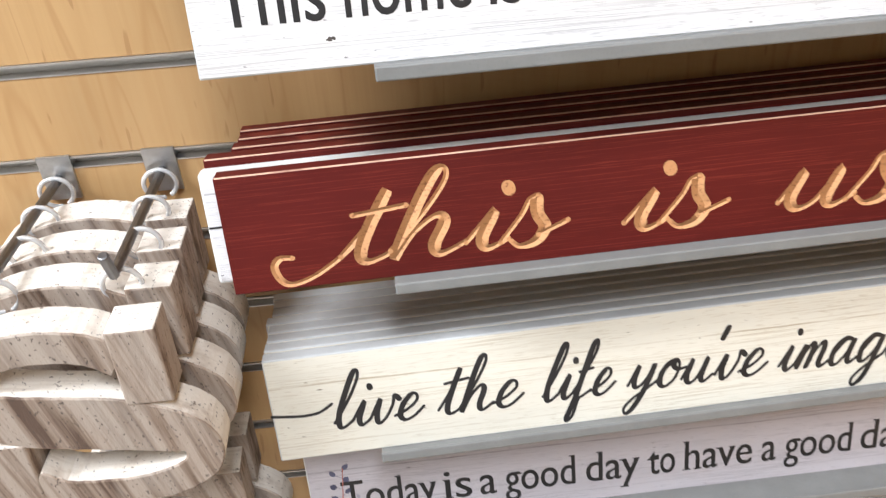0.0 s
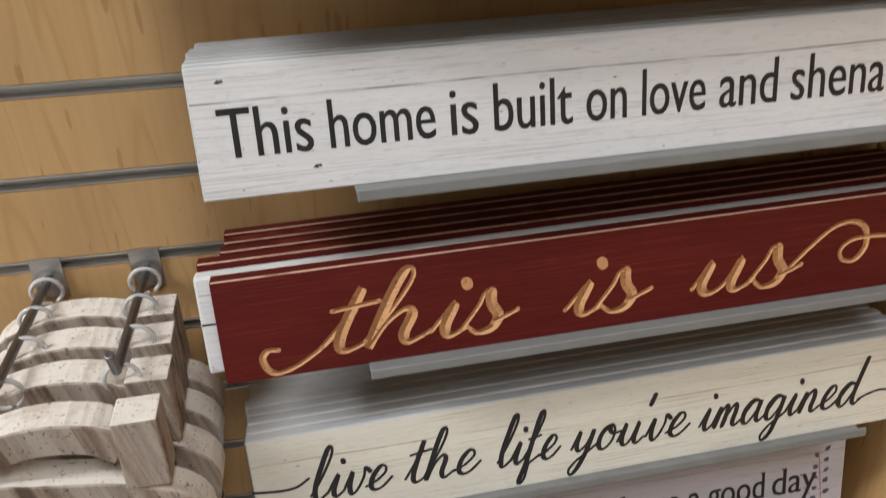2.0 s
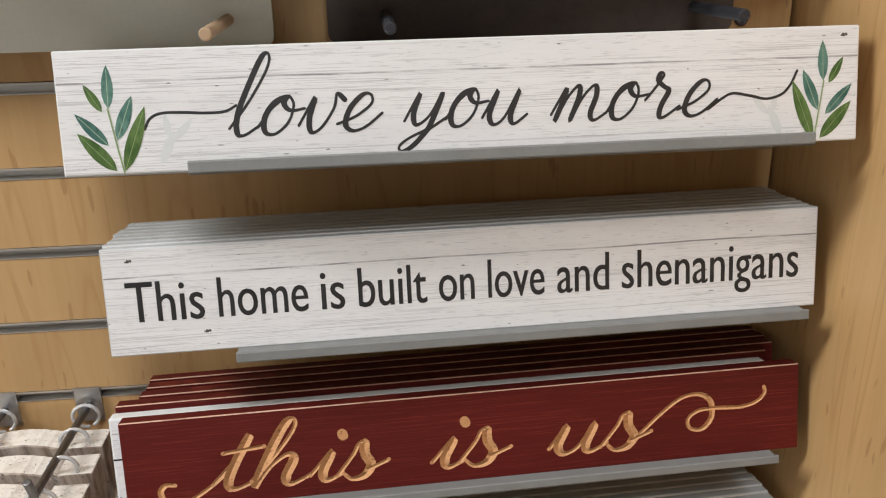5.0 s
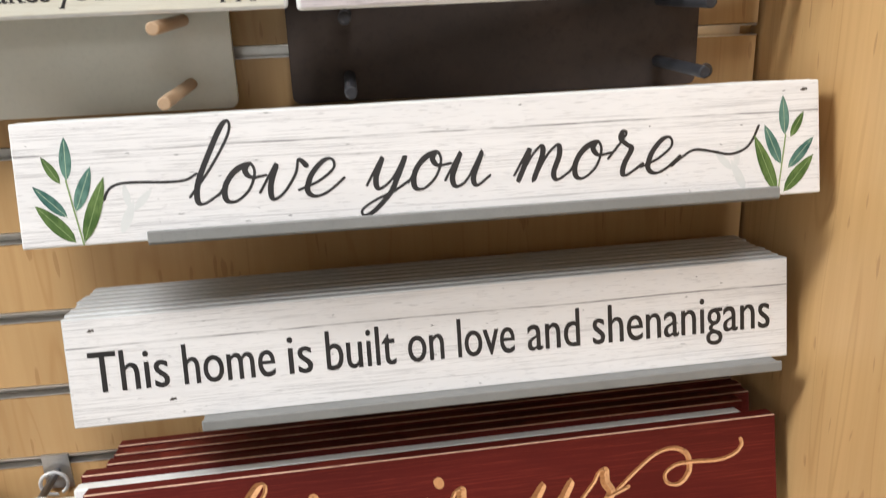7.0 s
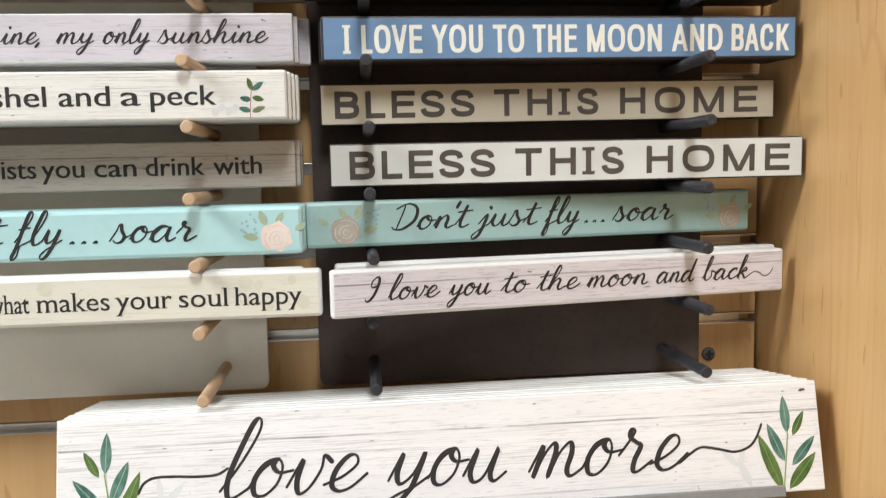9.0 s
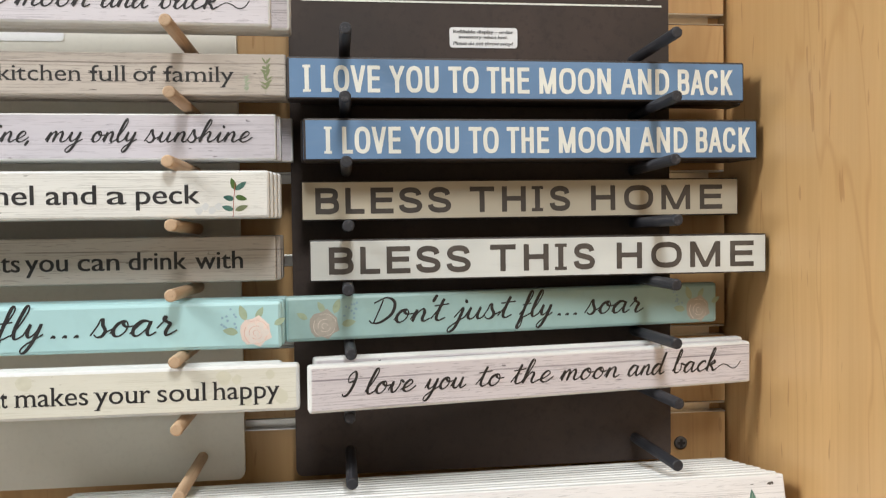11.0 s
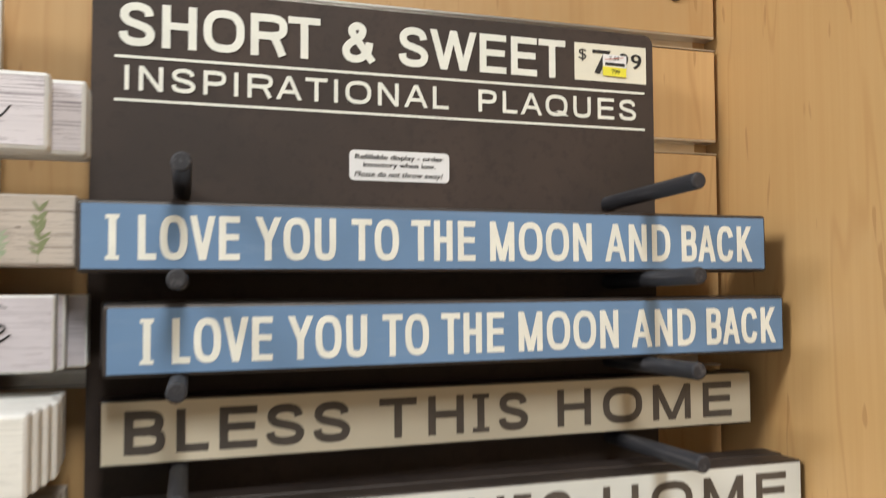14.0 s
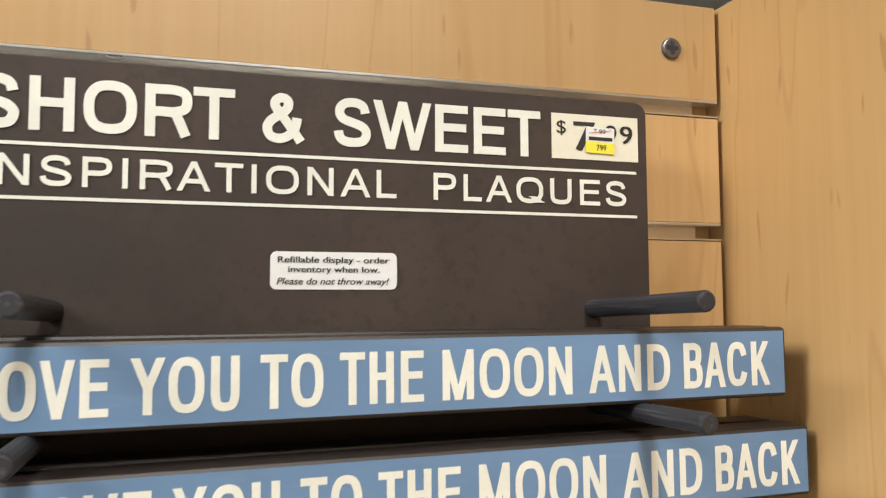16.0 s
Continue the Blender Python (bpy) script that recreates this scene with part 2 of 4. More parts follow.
MINT_BLUE = plain("blue_blossom_print", (0.30, 0.46, 0.56), 0.45, 0, 160, 0.12)
BLOTCH = plain("olive_blotch_print", (0.68, 0.66, 0.53), 0.45, 0, 160, 0.08)
FLOOR = plain("store_floor", (0.27, 0.24, 0.205), 0.4, 0, 8, 0.1)
PAINT_WALL = plain("store_wall_paint", (0.58, 0.57, 0.54), 0.8, 0, 30, 0.05)
LAMP_GLOW = Mat("lamp_diffuser", 0.5)
LAMP_GLOW.b.inputs["Emission Color"].default_value = (1, 0.93, 0.84, 1)
LAMP_GLOW.b.inputs["Emission Strength"].default_value = 2.0
LAMP_GLOW = LAMP_GLOW.m


def whitewashed_wood():
    """Sawn pine, whitewashed and rubbed: brown grain showing through, pits and dark pores."""
    m = Mat("whitewashed_pine", 0.75)
    grain = m.noise((105, 105, 4), 1.0, 4, 0.62, tilt=13)
    wide = m.noise((40, 40, 7), 1.0, 3, 0.6, tilt=13)
    pits = m.ramp(m.noise((360, 360, 300), 1.0, 2, 0.6), (0.63, BLACK), (0.68, WHITE))
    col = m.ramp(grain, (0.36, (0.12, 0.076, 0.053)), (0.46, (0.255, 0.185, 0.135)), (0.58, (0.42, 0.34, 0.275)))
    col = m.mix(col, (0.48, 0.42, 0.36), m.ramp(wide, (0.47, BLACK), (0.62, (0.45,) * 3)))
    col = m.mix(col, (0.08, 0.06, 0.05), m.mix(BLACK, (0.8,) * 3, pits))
    rough = m.noise((160, 160, 60), 1.0, 5, 0.65)
    return m.base(col).bump(rough, 0.5, 0.0016).m


PINE = whitewashed_wood()


def lit_end_grain():
    """Whitewashed end grain: pale, chalky, pitted with dark pores. The top light is put into its paleness."""
    m = Mat("lit_whitewashed_end_grain", 0.8)
    cloud = m.noise((45, 45, 45), 1.0, 4, 0.6)
    pits = m.ramp(m.noise((330, 330, 330), 1.0, 2, 0.6), (0.645, BLACK), (0.69, WHITE))
    rings = m.noise((14, 260, 14), 1.0, 2, 0.5)
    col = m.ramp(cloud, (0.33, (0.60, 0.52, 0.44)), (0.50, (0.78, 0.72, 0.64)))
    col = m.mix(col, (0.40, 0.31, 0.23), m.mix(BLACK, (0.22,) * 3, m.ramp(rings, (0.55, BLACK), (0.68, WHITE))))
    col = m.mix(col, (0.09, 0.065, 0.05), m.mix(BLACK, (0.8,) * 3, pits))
    return m.base(col).bump(m.noise((160, 160, 160), 1.0, 5, 0.65), 0.5, 0.0014).m


LIT_END_GRAIN = lit_end_grain()


# ---- mesh helpers ----
def link(name, bm, mats, parent=None, smooth=False):
    me = bpy.data.meshes.new(name)
    bm.to_mesh(me)
    bm.free()
    for m in mats if isinstance(mats, (list, tuple)) else [mats]:
        me.materials.append(m)
    if smooth:
        me.polygons.foreach_set("use_smooth", [True] * len(me.polygons))
    ob = new(name, me)
    ob.parent = parent
    return ob


def part(name, bm, mats, parent, label="", smooth=False):
    ob = link(name, bm, mats, parent, smooth)
    return tagged(ob, label) if label else ob


def box(lo, hi, bm=None, bevel=0.0, edge=0):
    """A box between two corners; its bevel takes material slot edge."""
    b = bmesh.new()
    bmesh.ops.create_cube(b, size=1)
    for v in b.verts:
        v.co = Vector([lo[i] + (v.co[i] + 0.5) * (hi[i] - lo[i]) for i in range(3)])
    if bevel:
        r = bmesh.ops.bevel(b, geom=list(b.edges), offset=bevel, segments=2, affect="EDGES", profile=0.5)
        for f in r["faces"]:
            f.material_index = edge
    if bm is None:
        return b
    return merge(bm, b)


def merge(bm, other):
    me = bpy.data.meshes.new("tmp")
    other.to_mesh(me)
    other.free()
    bm.from_mesh(me)
    bpy.data.meshes.remove(me)
    return bm


def rod(a, b, r, bm=None, sides=14, r2=None, bevel=0.0):
    """A round rod from a to b."""
    a, b = Vector(a), Vector(b)
    new_bm = bmesh.new()
    bmesh.ops.create_cone(new_bm, cap_ends=True, segments=sides, radius1=r, radius2=r if r2 is None else r2, depth=(b - a).length)
    if bevel:
        rim = [e for e in new_bm.edges if any(len(f.verts) > 4 for f in e.link_faces)]
        bmesh.ops.bevel(new_bm, geom=rim, offset=bevel, segments=2, affect="EDGES", profile=0.5)
    m = Matrix.Translation((a + b) / 2) @ (b - a).to_track_quat("Z", "Y").to_matrix().to_4x4()
    bmesh.ops.transform(new_bm, matrix=m, verts=new_bm.verts)
    return new_bm if bm is None else merge(bm, new_bm)


def prism(outline, y0, y1, bm=None):
    """A flat outline of (x, z) points, drawn out from y0 to y1."""
    b = bmesh.new()
    front = [b.verts.new((x, y0, z)) for x, z in outline]
    back = [b.verts.new((x, y1, z)) for x, z in outline]
    b.faces.new(front)
    b.faces.new(back[::-1])
    n = len(outline)
    for i in range(n):
        b.faces.new((front[(i + 1) % n], front[i], back[i], back[(i + 1) % n]))
    bmesh.ops.recalc_face_normals(b, faces=b.faces)
    return b if bm is None else merge(bm, b)


def rounded(x0, z0, x1, z1, r, n=5):
    """Outline of a rectangle with rounded corners."""
    out = []
    for cx, cz, a in ((x1 - r, z1 - r, 0), (x0 + r, z1 - r, 90), (x0 + r, z0 + r, 180), (x1 - r, z0 + r, 270)):
        out += [(cx + r * math.cos(radians(a + 90 * i / n)), cz + r * math.sin(radians(a + 90 * i / n))) for i in range(n + 1)]
    return out


def patch(outline, y, bm=None):
    """A thin printed patch of an outline of (x, z), proud of the face by a hair."""
    b = bm or bmesh.new()
    b.faces.new([b.verts.new((x, y, z)) for x, z in outline[::-1]])
    bmesh.ops.recalc_face_normals(b, faces=b.faces)
    for f in b.faces:
        if f.normal.y > 0:
            f.normal_flip()
    return b


# ---- lettering ----
def typeset(words, z, cap, mat, parent, bold=0.0, spacing=1.0, y=-0.00027, slab=False, slope=0.0, serif=0.0):
    """Words (text, x0, x1) in the built-in font, each a part: baseline z, capitals cap high, strokes widened by bold metres. slab: an I takes serifs."""
    for text, x0, x1 in words:
        cu = bpy.data.curves.new("line", "FONT")
        cu.body, cu.resolution_u, cu.space_character, cu.fill_mode = text, 4, spacing, "FRONT"
        ob = bpy.data.objects.new("line", cu)
        scene.collection.objects.link(ob)
        me = bpy.data.meshes.new_from_object(ob.evaluated_get(bpy.context.evaluated_depsgraph_get()))
        bpy.data.objects.remove(ob)
        co = np.empty(len(me.vertices) * 3)
        me.vertices.foreach_get("co", co)
        co = co.reshape(-1, 3)
        lo, hi = co[:, 0].min(), co[:, 0].max()
        if slab and text == "I":
            b, t, s = bmesh.new(), cap * 0.12, (x1 - x0) * 0.24
            for k, (p, q, r, w) in enumerate(((x0, z, x1, z + t), (x0 + s, z, x1 - s, z + cap), (x0, z + cap - t, x1, z + cap))):
                patch([(p, q), (r, q), (r, w), (p, w)], y - 2e-5 * k, b)
            link("letter", flat_front(b), mat, parent)
            continue
        x = x0 + bold + (co[:, 0] - lo) / (hi - lo) * (x1 - x0 - 2 * bold)
        h = co[:, 1] / 0.729 * cap
        faces = [tuple(f.vertices) for f in me.polygons]
        bpy.data.meshes.remove(me)
        for piece in pieces(len(co), faces):
            b = bmesh.new()
            for k, shift in enumerate((0, -1, 1) if bold else (0,)):
                v = {i: b.verts.new((x[i] + shift * bold + slope * h[i], y - 2e-5 * k, z + h[i])) for f in piece for i in f}
                for f in piece:
                    b.faces.new([v[i] for i in f])
            if serif:
                feet(b, x, z + h, piece, y, serif)
            link("letter", flat_front(b), mat, parent)


def feet(b, x, up, piece, y, size):
    """Adds serifs of that length to a letter where its stems end in a short level edge."""
    used = {i for f in piece for i in f}
    low, high = min(up[i] for i in used), max(up[i] for i in used)
    if high - low < size * 2.5:
        return
    seen = {}
    for f in piece:
        for i, j in zip(f, f[1:] + f[:1]):
            seen.setdefault((min(i, j), max(i, j)), []).append(f)
    for (i, j), owners in seen.items():
        long = abs(x[i] - x[j])
        if len(owners) > 1 or abs(up[i] - up[j]) > 1e-6 or not size * 0.3 < long < size * 1.3:
            continue
        middle = sum(up[k] for k in owners[0]) / len(owners[0])
        foot = middle > up[i]
        left, right = min(x[i], x[j]) - size * 0.5, max(x[i], x[j]) + size * (0.5 if foot else 0.05)
        thick = size * (0.36 if foot else -0.36)
        b.faces.new([b.verts.new((p, y - 3e-5, q)) for p, q in ((left, up[i]), (right, up[i]), (right, up[i] + thick), (left, up[i] + thick * 0.8))])


# Widths of a plain grotesque's capitals, in thousandths: advance, left and right edge of the ink.
WIDTHS = {"A": (667, 5, 662), "E": (667, 79, 621), "H": (722, 80, 641), "I": (278, 94, 188), "L": (556, 73, 521), "N": (722, 76, 640), "O": (778, 48, 733), "P": (667, 77, 622),
          "Q": (778, 42, 735), "R": (722, 79, 708), "S": (667, 45, 617), "T": (611, 21, 590), "U": (722, 79, 642), "W": (944, 9, 936), "&": (667, 43, 645), "B": (667, 73, 627), "C": (722, 50, 681),
          "D": (722, 81, 674), "K": (667, 79, 663), "M": (833, 73, 758), "V": (667, 5, 661), "Y": (667, 5, 661)}


def spaced(words, cap, share=0.6):
    """Splits words (text, x0, x1) into single letters, widened and tracked to fill their length."""
    out = []
    for text, x0, x1 in words:
        natural = sum(WIDTHS[c][0] for c in text) - WIDTHS[text[0]][1] - WIDTHS[text[-1]][0] + WIDTHS[text[-1]][2]
        em = cap / 0.716 / 1000
        wide = em * (1 + share * ((x1 - x0) / (natural * em) - 1))
        track = (x1 - x0 - natural * wide) / max(1, len(text) - 1)
        at = x0 - WIDTHS[text[0]][1] * wide
        for c in text:
            advance, left, right = WIDTHS[c]
            out.append((c, at + left * wide, at + right * wide))
            at += advance * wide + track
    return out


# Block capitals drawn with one pen: straight strokes (|), and bent ones (~), in a box one wide and one high.
RING = "~0,.5 .035,.75 .2,.945 .5,1 .8,.945 .965,.75 1,.5 .965,.25 .8,.055 .5,0 .2,.055 .035,.25 0,.5"
BLOCK = {
    "A": "|0,0 .5,1;|1,0 .5,1;|.2,.3 .8,.3",
    "B": "|0,0 0,1;~0,1 .3,1 .6,1 .88,.94 .95,.77 .86,.6 .58,.53 .3,.53 0,.53;~0,.53 .3,.53 .62,.53 .92,.45 1,.26 .92,.07 .62,0 .3,0 0,0",
    "C": "~.97,.72 .8,.95 .5,1 .2,.945 .035,.75 0,.5 .035,.25 .2,.055 .5,0 .8,.05 .97,.28",
    "D": "|0,0 0,1;~0,1 .2,1 .42,1 .75,.93 .95,.74 1,.5 .95,.26 .75,.07 .42,0 .2,0 0,0",
    "E": "|0,0 0,1;|0,1 1,1;|0,.53 .93,.53;|0,0 1,0",
    "H": "|0,0 0,1;|1,0 1,1;|0,.53 1,.53",
    "I": "|.5,0 .5,1",
    "K": "|0,0 0,1;|0,.32 .95,1;|.33,.56 1,0",
    "L": "|0,0 0,1;|0,0 1,0",
    "M": "|0,0 0,1;|1,0 1,1;|0,1 .5,0;|1,1 .5,0",
    "N": "|0,0 0,1;|1,0 1,1;|0,1 1,0",
    "O": RING,
    "P": "|0,0 0,1;~0,1 .3,1 .62,1 .92,.93 1,.74 .92,.54 .62,.46 .3,.46 0,.46",
    "Q": RING + ";|.6,.22 1,-.06",
    "R": "|0,0 0,1;~0,1 .3,1 .62,1 .92,.93 1,.74 .92,.55 .62,.48 .3,.48 0,.48;~.45,.48 .66,.44 .78,.28 .97,-.09",
    "S": "~.95,.74 .88,.9 .7,.98 .48,1 .22,.96 .06,.84 .06,.68 .2,.57 .48,.5 .8,.42 .97,.3 .97,.16 .84,.04 .52,0 .22,.03 .05,.13 0,.28",
    "T": "|0,1 1,1;|.5,0 .5,1",
    "U": "|0,.34 0,1;|1,.34 1,1;~0,.36 .02,.2 .14,.05 .5,0 .86,.05 .98,.2 1,.36",
    "V": "|0,1 .5,0;|1,1 .5,0",
    "W": "|0,1 .26,0;|.5,1 .26,0;|.5,1 .74,0;|1,1 .74,0",
    "Y": "|0,1 .5,.44;|1,1 .5,.44;|.5,0 .5,.48",
    "&": "~1.02,-.06 .6,.4 .27,.74 .24,.9 .42,1 .62,.92 .6,.74 .4,.6 .1,.42 0,.24 .1,.06 .36,0 .62,.07 .84,.28 .9,.52",
}


def capitals(letters, z, cap, pen, mat, parent, y, slab=()):
    """Letters (character, x0, x1) as block capitals, each a part: baseline z, height cap, stroke pen. Letters in slab take serifs."""
    for c, x0, x1 in letters:
        if c == "I" and c not in slab:
            x0, x1 = (x0 + x1 - pen) / 2, (x0 + x1 + pen) / 2
        b, lift = bmesh.new(), y

        def at(u, v, full):
            up = z + cap * v if full and v in (0.0, 1.0) else z + pen / 2 + (cap - pen) * v
            return Vector((x0 + pen / 2 + u * (x1 - x0 - pen), 0, up))

        strokes = BLOCK[c] + (";|-.0,0 1,0;|0,1 1,1" if c in slab else "")
        for stroke in strokes.split(";"):
            marks = knots(stroke[1:])
            lift -= 1.5e-5
            if stroke[0] == "|":
                flat = abs(marks[0][1] - marks[1][1]) < 0.01
                p, q = (at(*m, not flat) for m in marks)
                if flat:
                    thick = pen * (0.62 if c in slab else 0.92)
                    inner = Vector((0, 0, (thick - pen) / 2 * (-1 if marks[0][1] < 0.1 else 1 if marks[0][1] > 0.9 else 0)))
                    side, reach = Vector((0, 0, thick / 2)), Vector((pen / 2, 0, 0))
                    quad = [p - reach - side - inner, q + reach - side - inner, q + reach + side - inner, p - reach + side - inner]
                else:
                    way = (q - p).normalized()
                    side = Vector((pen / 2 / max(0.55, abs(way.z)) * (1 if abs(way.x) < 0.05 else 0.94), 0, 0))
                    quad = [p - side, p + side, q + side, q - side]
                b.faces.new([b.verts.new(v + Vector((0, lift, 0))) for v in quad])
            else:
                pts = [at(u, v, False) for u, v in spline(marks, 5)]
                closed = (pts[0] - pts[-1]).length < 1e-6
                rows = []
                for i, p in enumerate(pts):
                    before = pts[i - 1] if i else (pts[-2] if closed else pts[0])
                    after = pts[i + 1] if i < len(pts) - 1 else (pts[1] if closed else pts[-1])
                    w = (after - before).normalized()
                    side = Vector((-w.z, 0, w.x)) * pen / 2
                    lift -= 1.5e-6
                    rows.append([b.verts.new(p + k * side + Vector((0, lift, 0))) for k in (1, -1)])
                for m, n in zip(rows, rows[1:]):
                    b.faces.new((m[0], n[0], n[1], m[1]))
        link("letter", flat_front(b), mat, parent)


def pieces(count, faces):
    """Groups faces that hang together."""
    root = list(range(count))

    def find(i):
        while root[i] != i:
            root[i] = root[root[i]]
            i = root[i]
        return i

    for f in faces:
        for i in f[1:]:
            root[find(i)] = find(f[0])
    groups = {}
    for f in faces:
        groups.setdefault(find(f[0]), []).append(f)
    return groups.values()


# A running hand: each letter as strokes through a few knots, x-height 1, then its advance.
HAND = {
    "a": ("0,.15 .4,.88 .7,.93 .4,1 .1,.6 .15,.1 .4,0 .7,.45 .8,.95 .77,.3 .93,0 1.2,.2", 1.2),
    "b": ("0,.2 .32,1.2 .42,2.05 .25,2.15 .15,1 .2,.2 .45,0 .75,.3 .66,.85 .85,.8 1.05,.7", 1.05),
    "c": ("0,.2 .3,.7 .62,1 .72,.85 .5,1 .2,.7 .16,.3 .4,0 .7,.1 .95,.3", 0.95),
    "d": ("0,.15 .4,.88 .7,.93 .4,1 .1,.6 .15,.1 .4,0 .7,.5 .85,1.4 .93,2.1 .83,1.1 .8,.3 .98,0 1.25,.2", 1.25),
    "e": ("0,.2 .4,.4 .68,.72 .6,.97 .4,.96 .2,.6 .2,.18 .42,0 .7,.1 1.0,.45", 0.95),
    "f": ("0,.2 .3,.9 .54,1.75 .48,2.12 .34,2.0 .26,1.2 .18,-.1 .1,-.85 .2,-1.05 .34,-.8 .34,-.1 .5,.05 .8,.25;.05,1 .6,1.1", 0.8),
    "g": ("0,.15 .4,.88 .7,.93 .4,1 .1,.6 .15,.1 .4,0 .7,.45 .8,.95 .75,0 .65,-.8 .38,-1.1 .22,-.8 .5,-.3 1.1,.2", 1.1),
    "h": ("0,.2 .32,1.05 .5,1.8 .44,2.12 .3,2.0 .18,1.2 .1,0 .28,.62 .54,.98 .7,.8 .66,.25 .82,0 1.15,.25", 1.15),
    "i": ("0,.2 .28,.95 .23,.3 .38,0 .65,.2;.36,1.5 .4,1.42", 0.65),
    "j": ("0,.2 .35,.95 .3,0 .2,-.8 -.05,-1.1 -.15,-.8 .15,-.3 .6,.2;.4,1.5 .44,1.42", 0.6),
    "k": ("0,.2 .33,1.2 .45,2.05 .28,2.15 .18,1.2 .15,0 .28,.6 .6,1 .7,.75 .35,.55 .58,.3 .78,0 1.05,.2", 1.05),
    "l": ("0,.2 .3,.95 .5,1.75 .46,2.12 .32,2.1 .2,1.5 .1,.6 .2,.08 .38,0 .68,.25", 0.65),
    "m": ("0,.2 .2,.92 .2,.5 .15,0 .3,.65 .5,.98 .6,.7 .55,0 .7,.65 .93,.98 1.05,.7 1.03,.2 1.18,0 1.45,.2", 1.45),
    "n": ("0,.2 .2,.92 .2,.5 .15,0 .3,.65 .55,.98 .7,.7 .68,.2 .83,0 1.1,.2", 1.1),
    "o": ("0,.2 .22,.72 .5,1 .24,.86 .1,.45 .2,.07 .44,0 .68,.3 .7,.75 .54,1 .46,.82 .66,.62 .98,.66", 0.95),
    "r": ("0,.5 .2,.9 .3,1.18 .2,1.24 .19,1.04 .4,.86 .56,.74 .48,.36 .5,.06 .64,0 .98,.3", 0.95),
    "s": ("-.1,.1 .08,.75 .12,1.1 .22,1.16 .26,.98 .34,.72 .52,.38 .46,.05 .24,-.05 .06,.12;.46,.2 .85,.5", 0.8),
    "t": ("0,.2 .33,1.1 .42,1.75 .3,.8 .3,.2 .48,0 .8,.2;0,1.2 .78,1.32", 0.75),
    "u": ("0,.2 .2,.95 .16,.3 .34,0 .58,.2 .76,.95 .72,.25 .88,0 1.15,.25", 1.15),
    "v": ("0,.2 .2,.95 .2,.4 .34,0 .56,.15 .72,.65 .7,1.02 .92,.85", 0.9),
    "y": ("0,.2 .2,.95 .18,.4 .34,.08 .62,.35 .78,.95 .7,.1 .52,-.8 .3,-1.08 .16,-.8 .4,-.35 1.05,.25", 1.05),
    "D": (".32,0 .4,1 .44,1.8;0,1.6 .6,2 1.15,1.6 1.2,.7 .7,.05 .25,0 .05,.2", 1.45),
    "I": (".62,1.2 .3,1.1 .2,1.6 .5,2 .72,1.6 .68,.7 .5,.1 .25,-.1 .1,.1", 1.0),
    "'": (".0,2.0 -.08,1.6", 0.1),
    ".": (".1,.0 .15,.1 .2,.02 .12,.04", 0.4),
    ",": (".12,.05 .0,-.3", 0.4),
    " ": ("", 0.75),
}


def knots(text):
    return [tuple(float(v) for v in p.split(",")) for p in text.split()]


def spline(points, steps=6):
    """A smooth line through the points."""
    if len(points) < 3:
        return [tuple(points[0][k] + (points[-1][k] - points[0][k]) * i / 4 for k in (0, 1)) for i in range(5)]
    p = [points[0]] + list(points) + [points[-1]]
    out = []
    for i in range(1, len(p) - 2):
        for s in range(steps):
            t = s / steps
            out.append(tuple(0.5 * (2 * p[i][k] + (p[i + 1][k] - p[i - 1][k]) * t + (2 * p[i - 1][k] - 5 * p[i][k] + 4 * p[i + 1][k] - p[i + 2][k]) * t * t
                             + (3 * p[i][k] - p[i - 1][k] - 3 * p[i + 1][k] + p[i + 2][k]) * t ** 3) for k in (0, 1)))
    return out + [points[-1]]


def brush(bm, line, thin, thick, y, groove=False):
    """A pen stroke along a line of (x, z): broad where the pen goes down. A groove has two sides that meet in the middle."""
    pts = [Vector((a[0], 0, a[1])) for a in line]
    way = [(pts[min(i + 1, len(pts) - 1)] - pts[max(i - 1, 0)]).normalized() for i in range(len(pts))]
    wide = [thin + (thick - thin) * max(0.0, -w.z) ** 0.7 for w in way]
    for _ in range(3):
        wide = [(wide[max(i - 1, 0)] + wide[i] + wide[min(i + 1, len(wide) - 1)]) / 3 for i in range(len(wide))]
    rows, middle = [], bm.verts.layers.int.get("middle") or bm.verts.layers.int.new("middle") if groove else None
    for i, (p, w, h) in enumerate(zip(pts, way, wide)):
        side = Vector((-w.z, 0, w.x)) * h / 2
        lift = y[0]
        y[0] -= 6e-7
        rows.append([bm.verts.new((p + k * side) + Vector((0, lift, 0))) for k in ((1, 0, -1) if groove else (1, -1))])
        if groove:
            rows[-1][1][middle] = 1
    for a, b in zip(rows, rows[1:]):
        for k in range(len(a) - 1):
            bm.faces.new((a[k], b[k], b[k + 1], a[k + 1]))
    for i in (0, -1):
        y[0] -= 2e-6
        ring = [bm.verts.new(pts[i] + Vector((wide[i] / 2 * math.cos(a), y[0], wide[i] / 2 * math.sin(a)))) for a in np.linspace(0, 2 * math.pi, 10, endpoint=False)]
        bm.faces.new(ring)


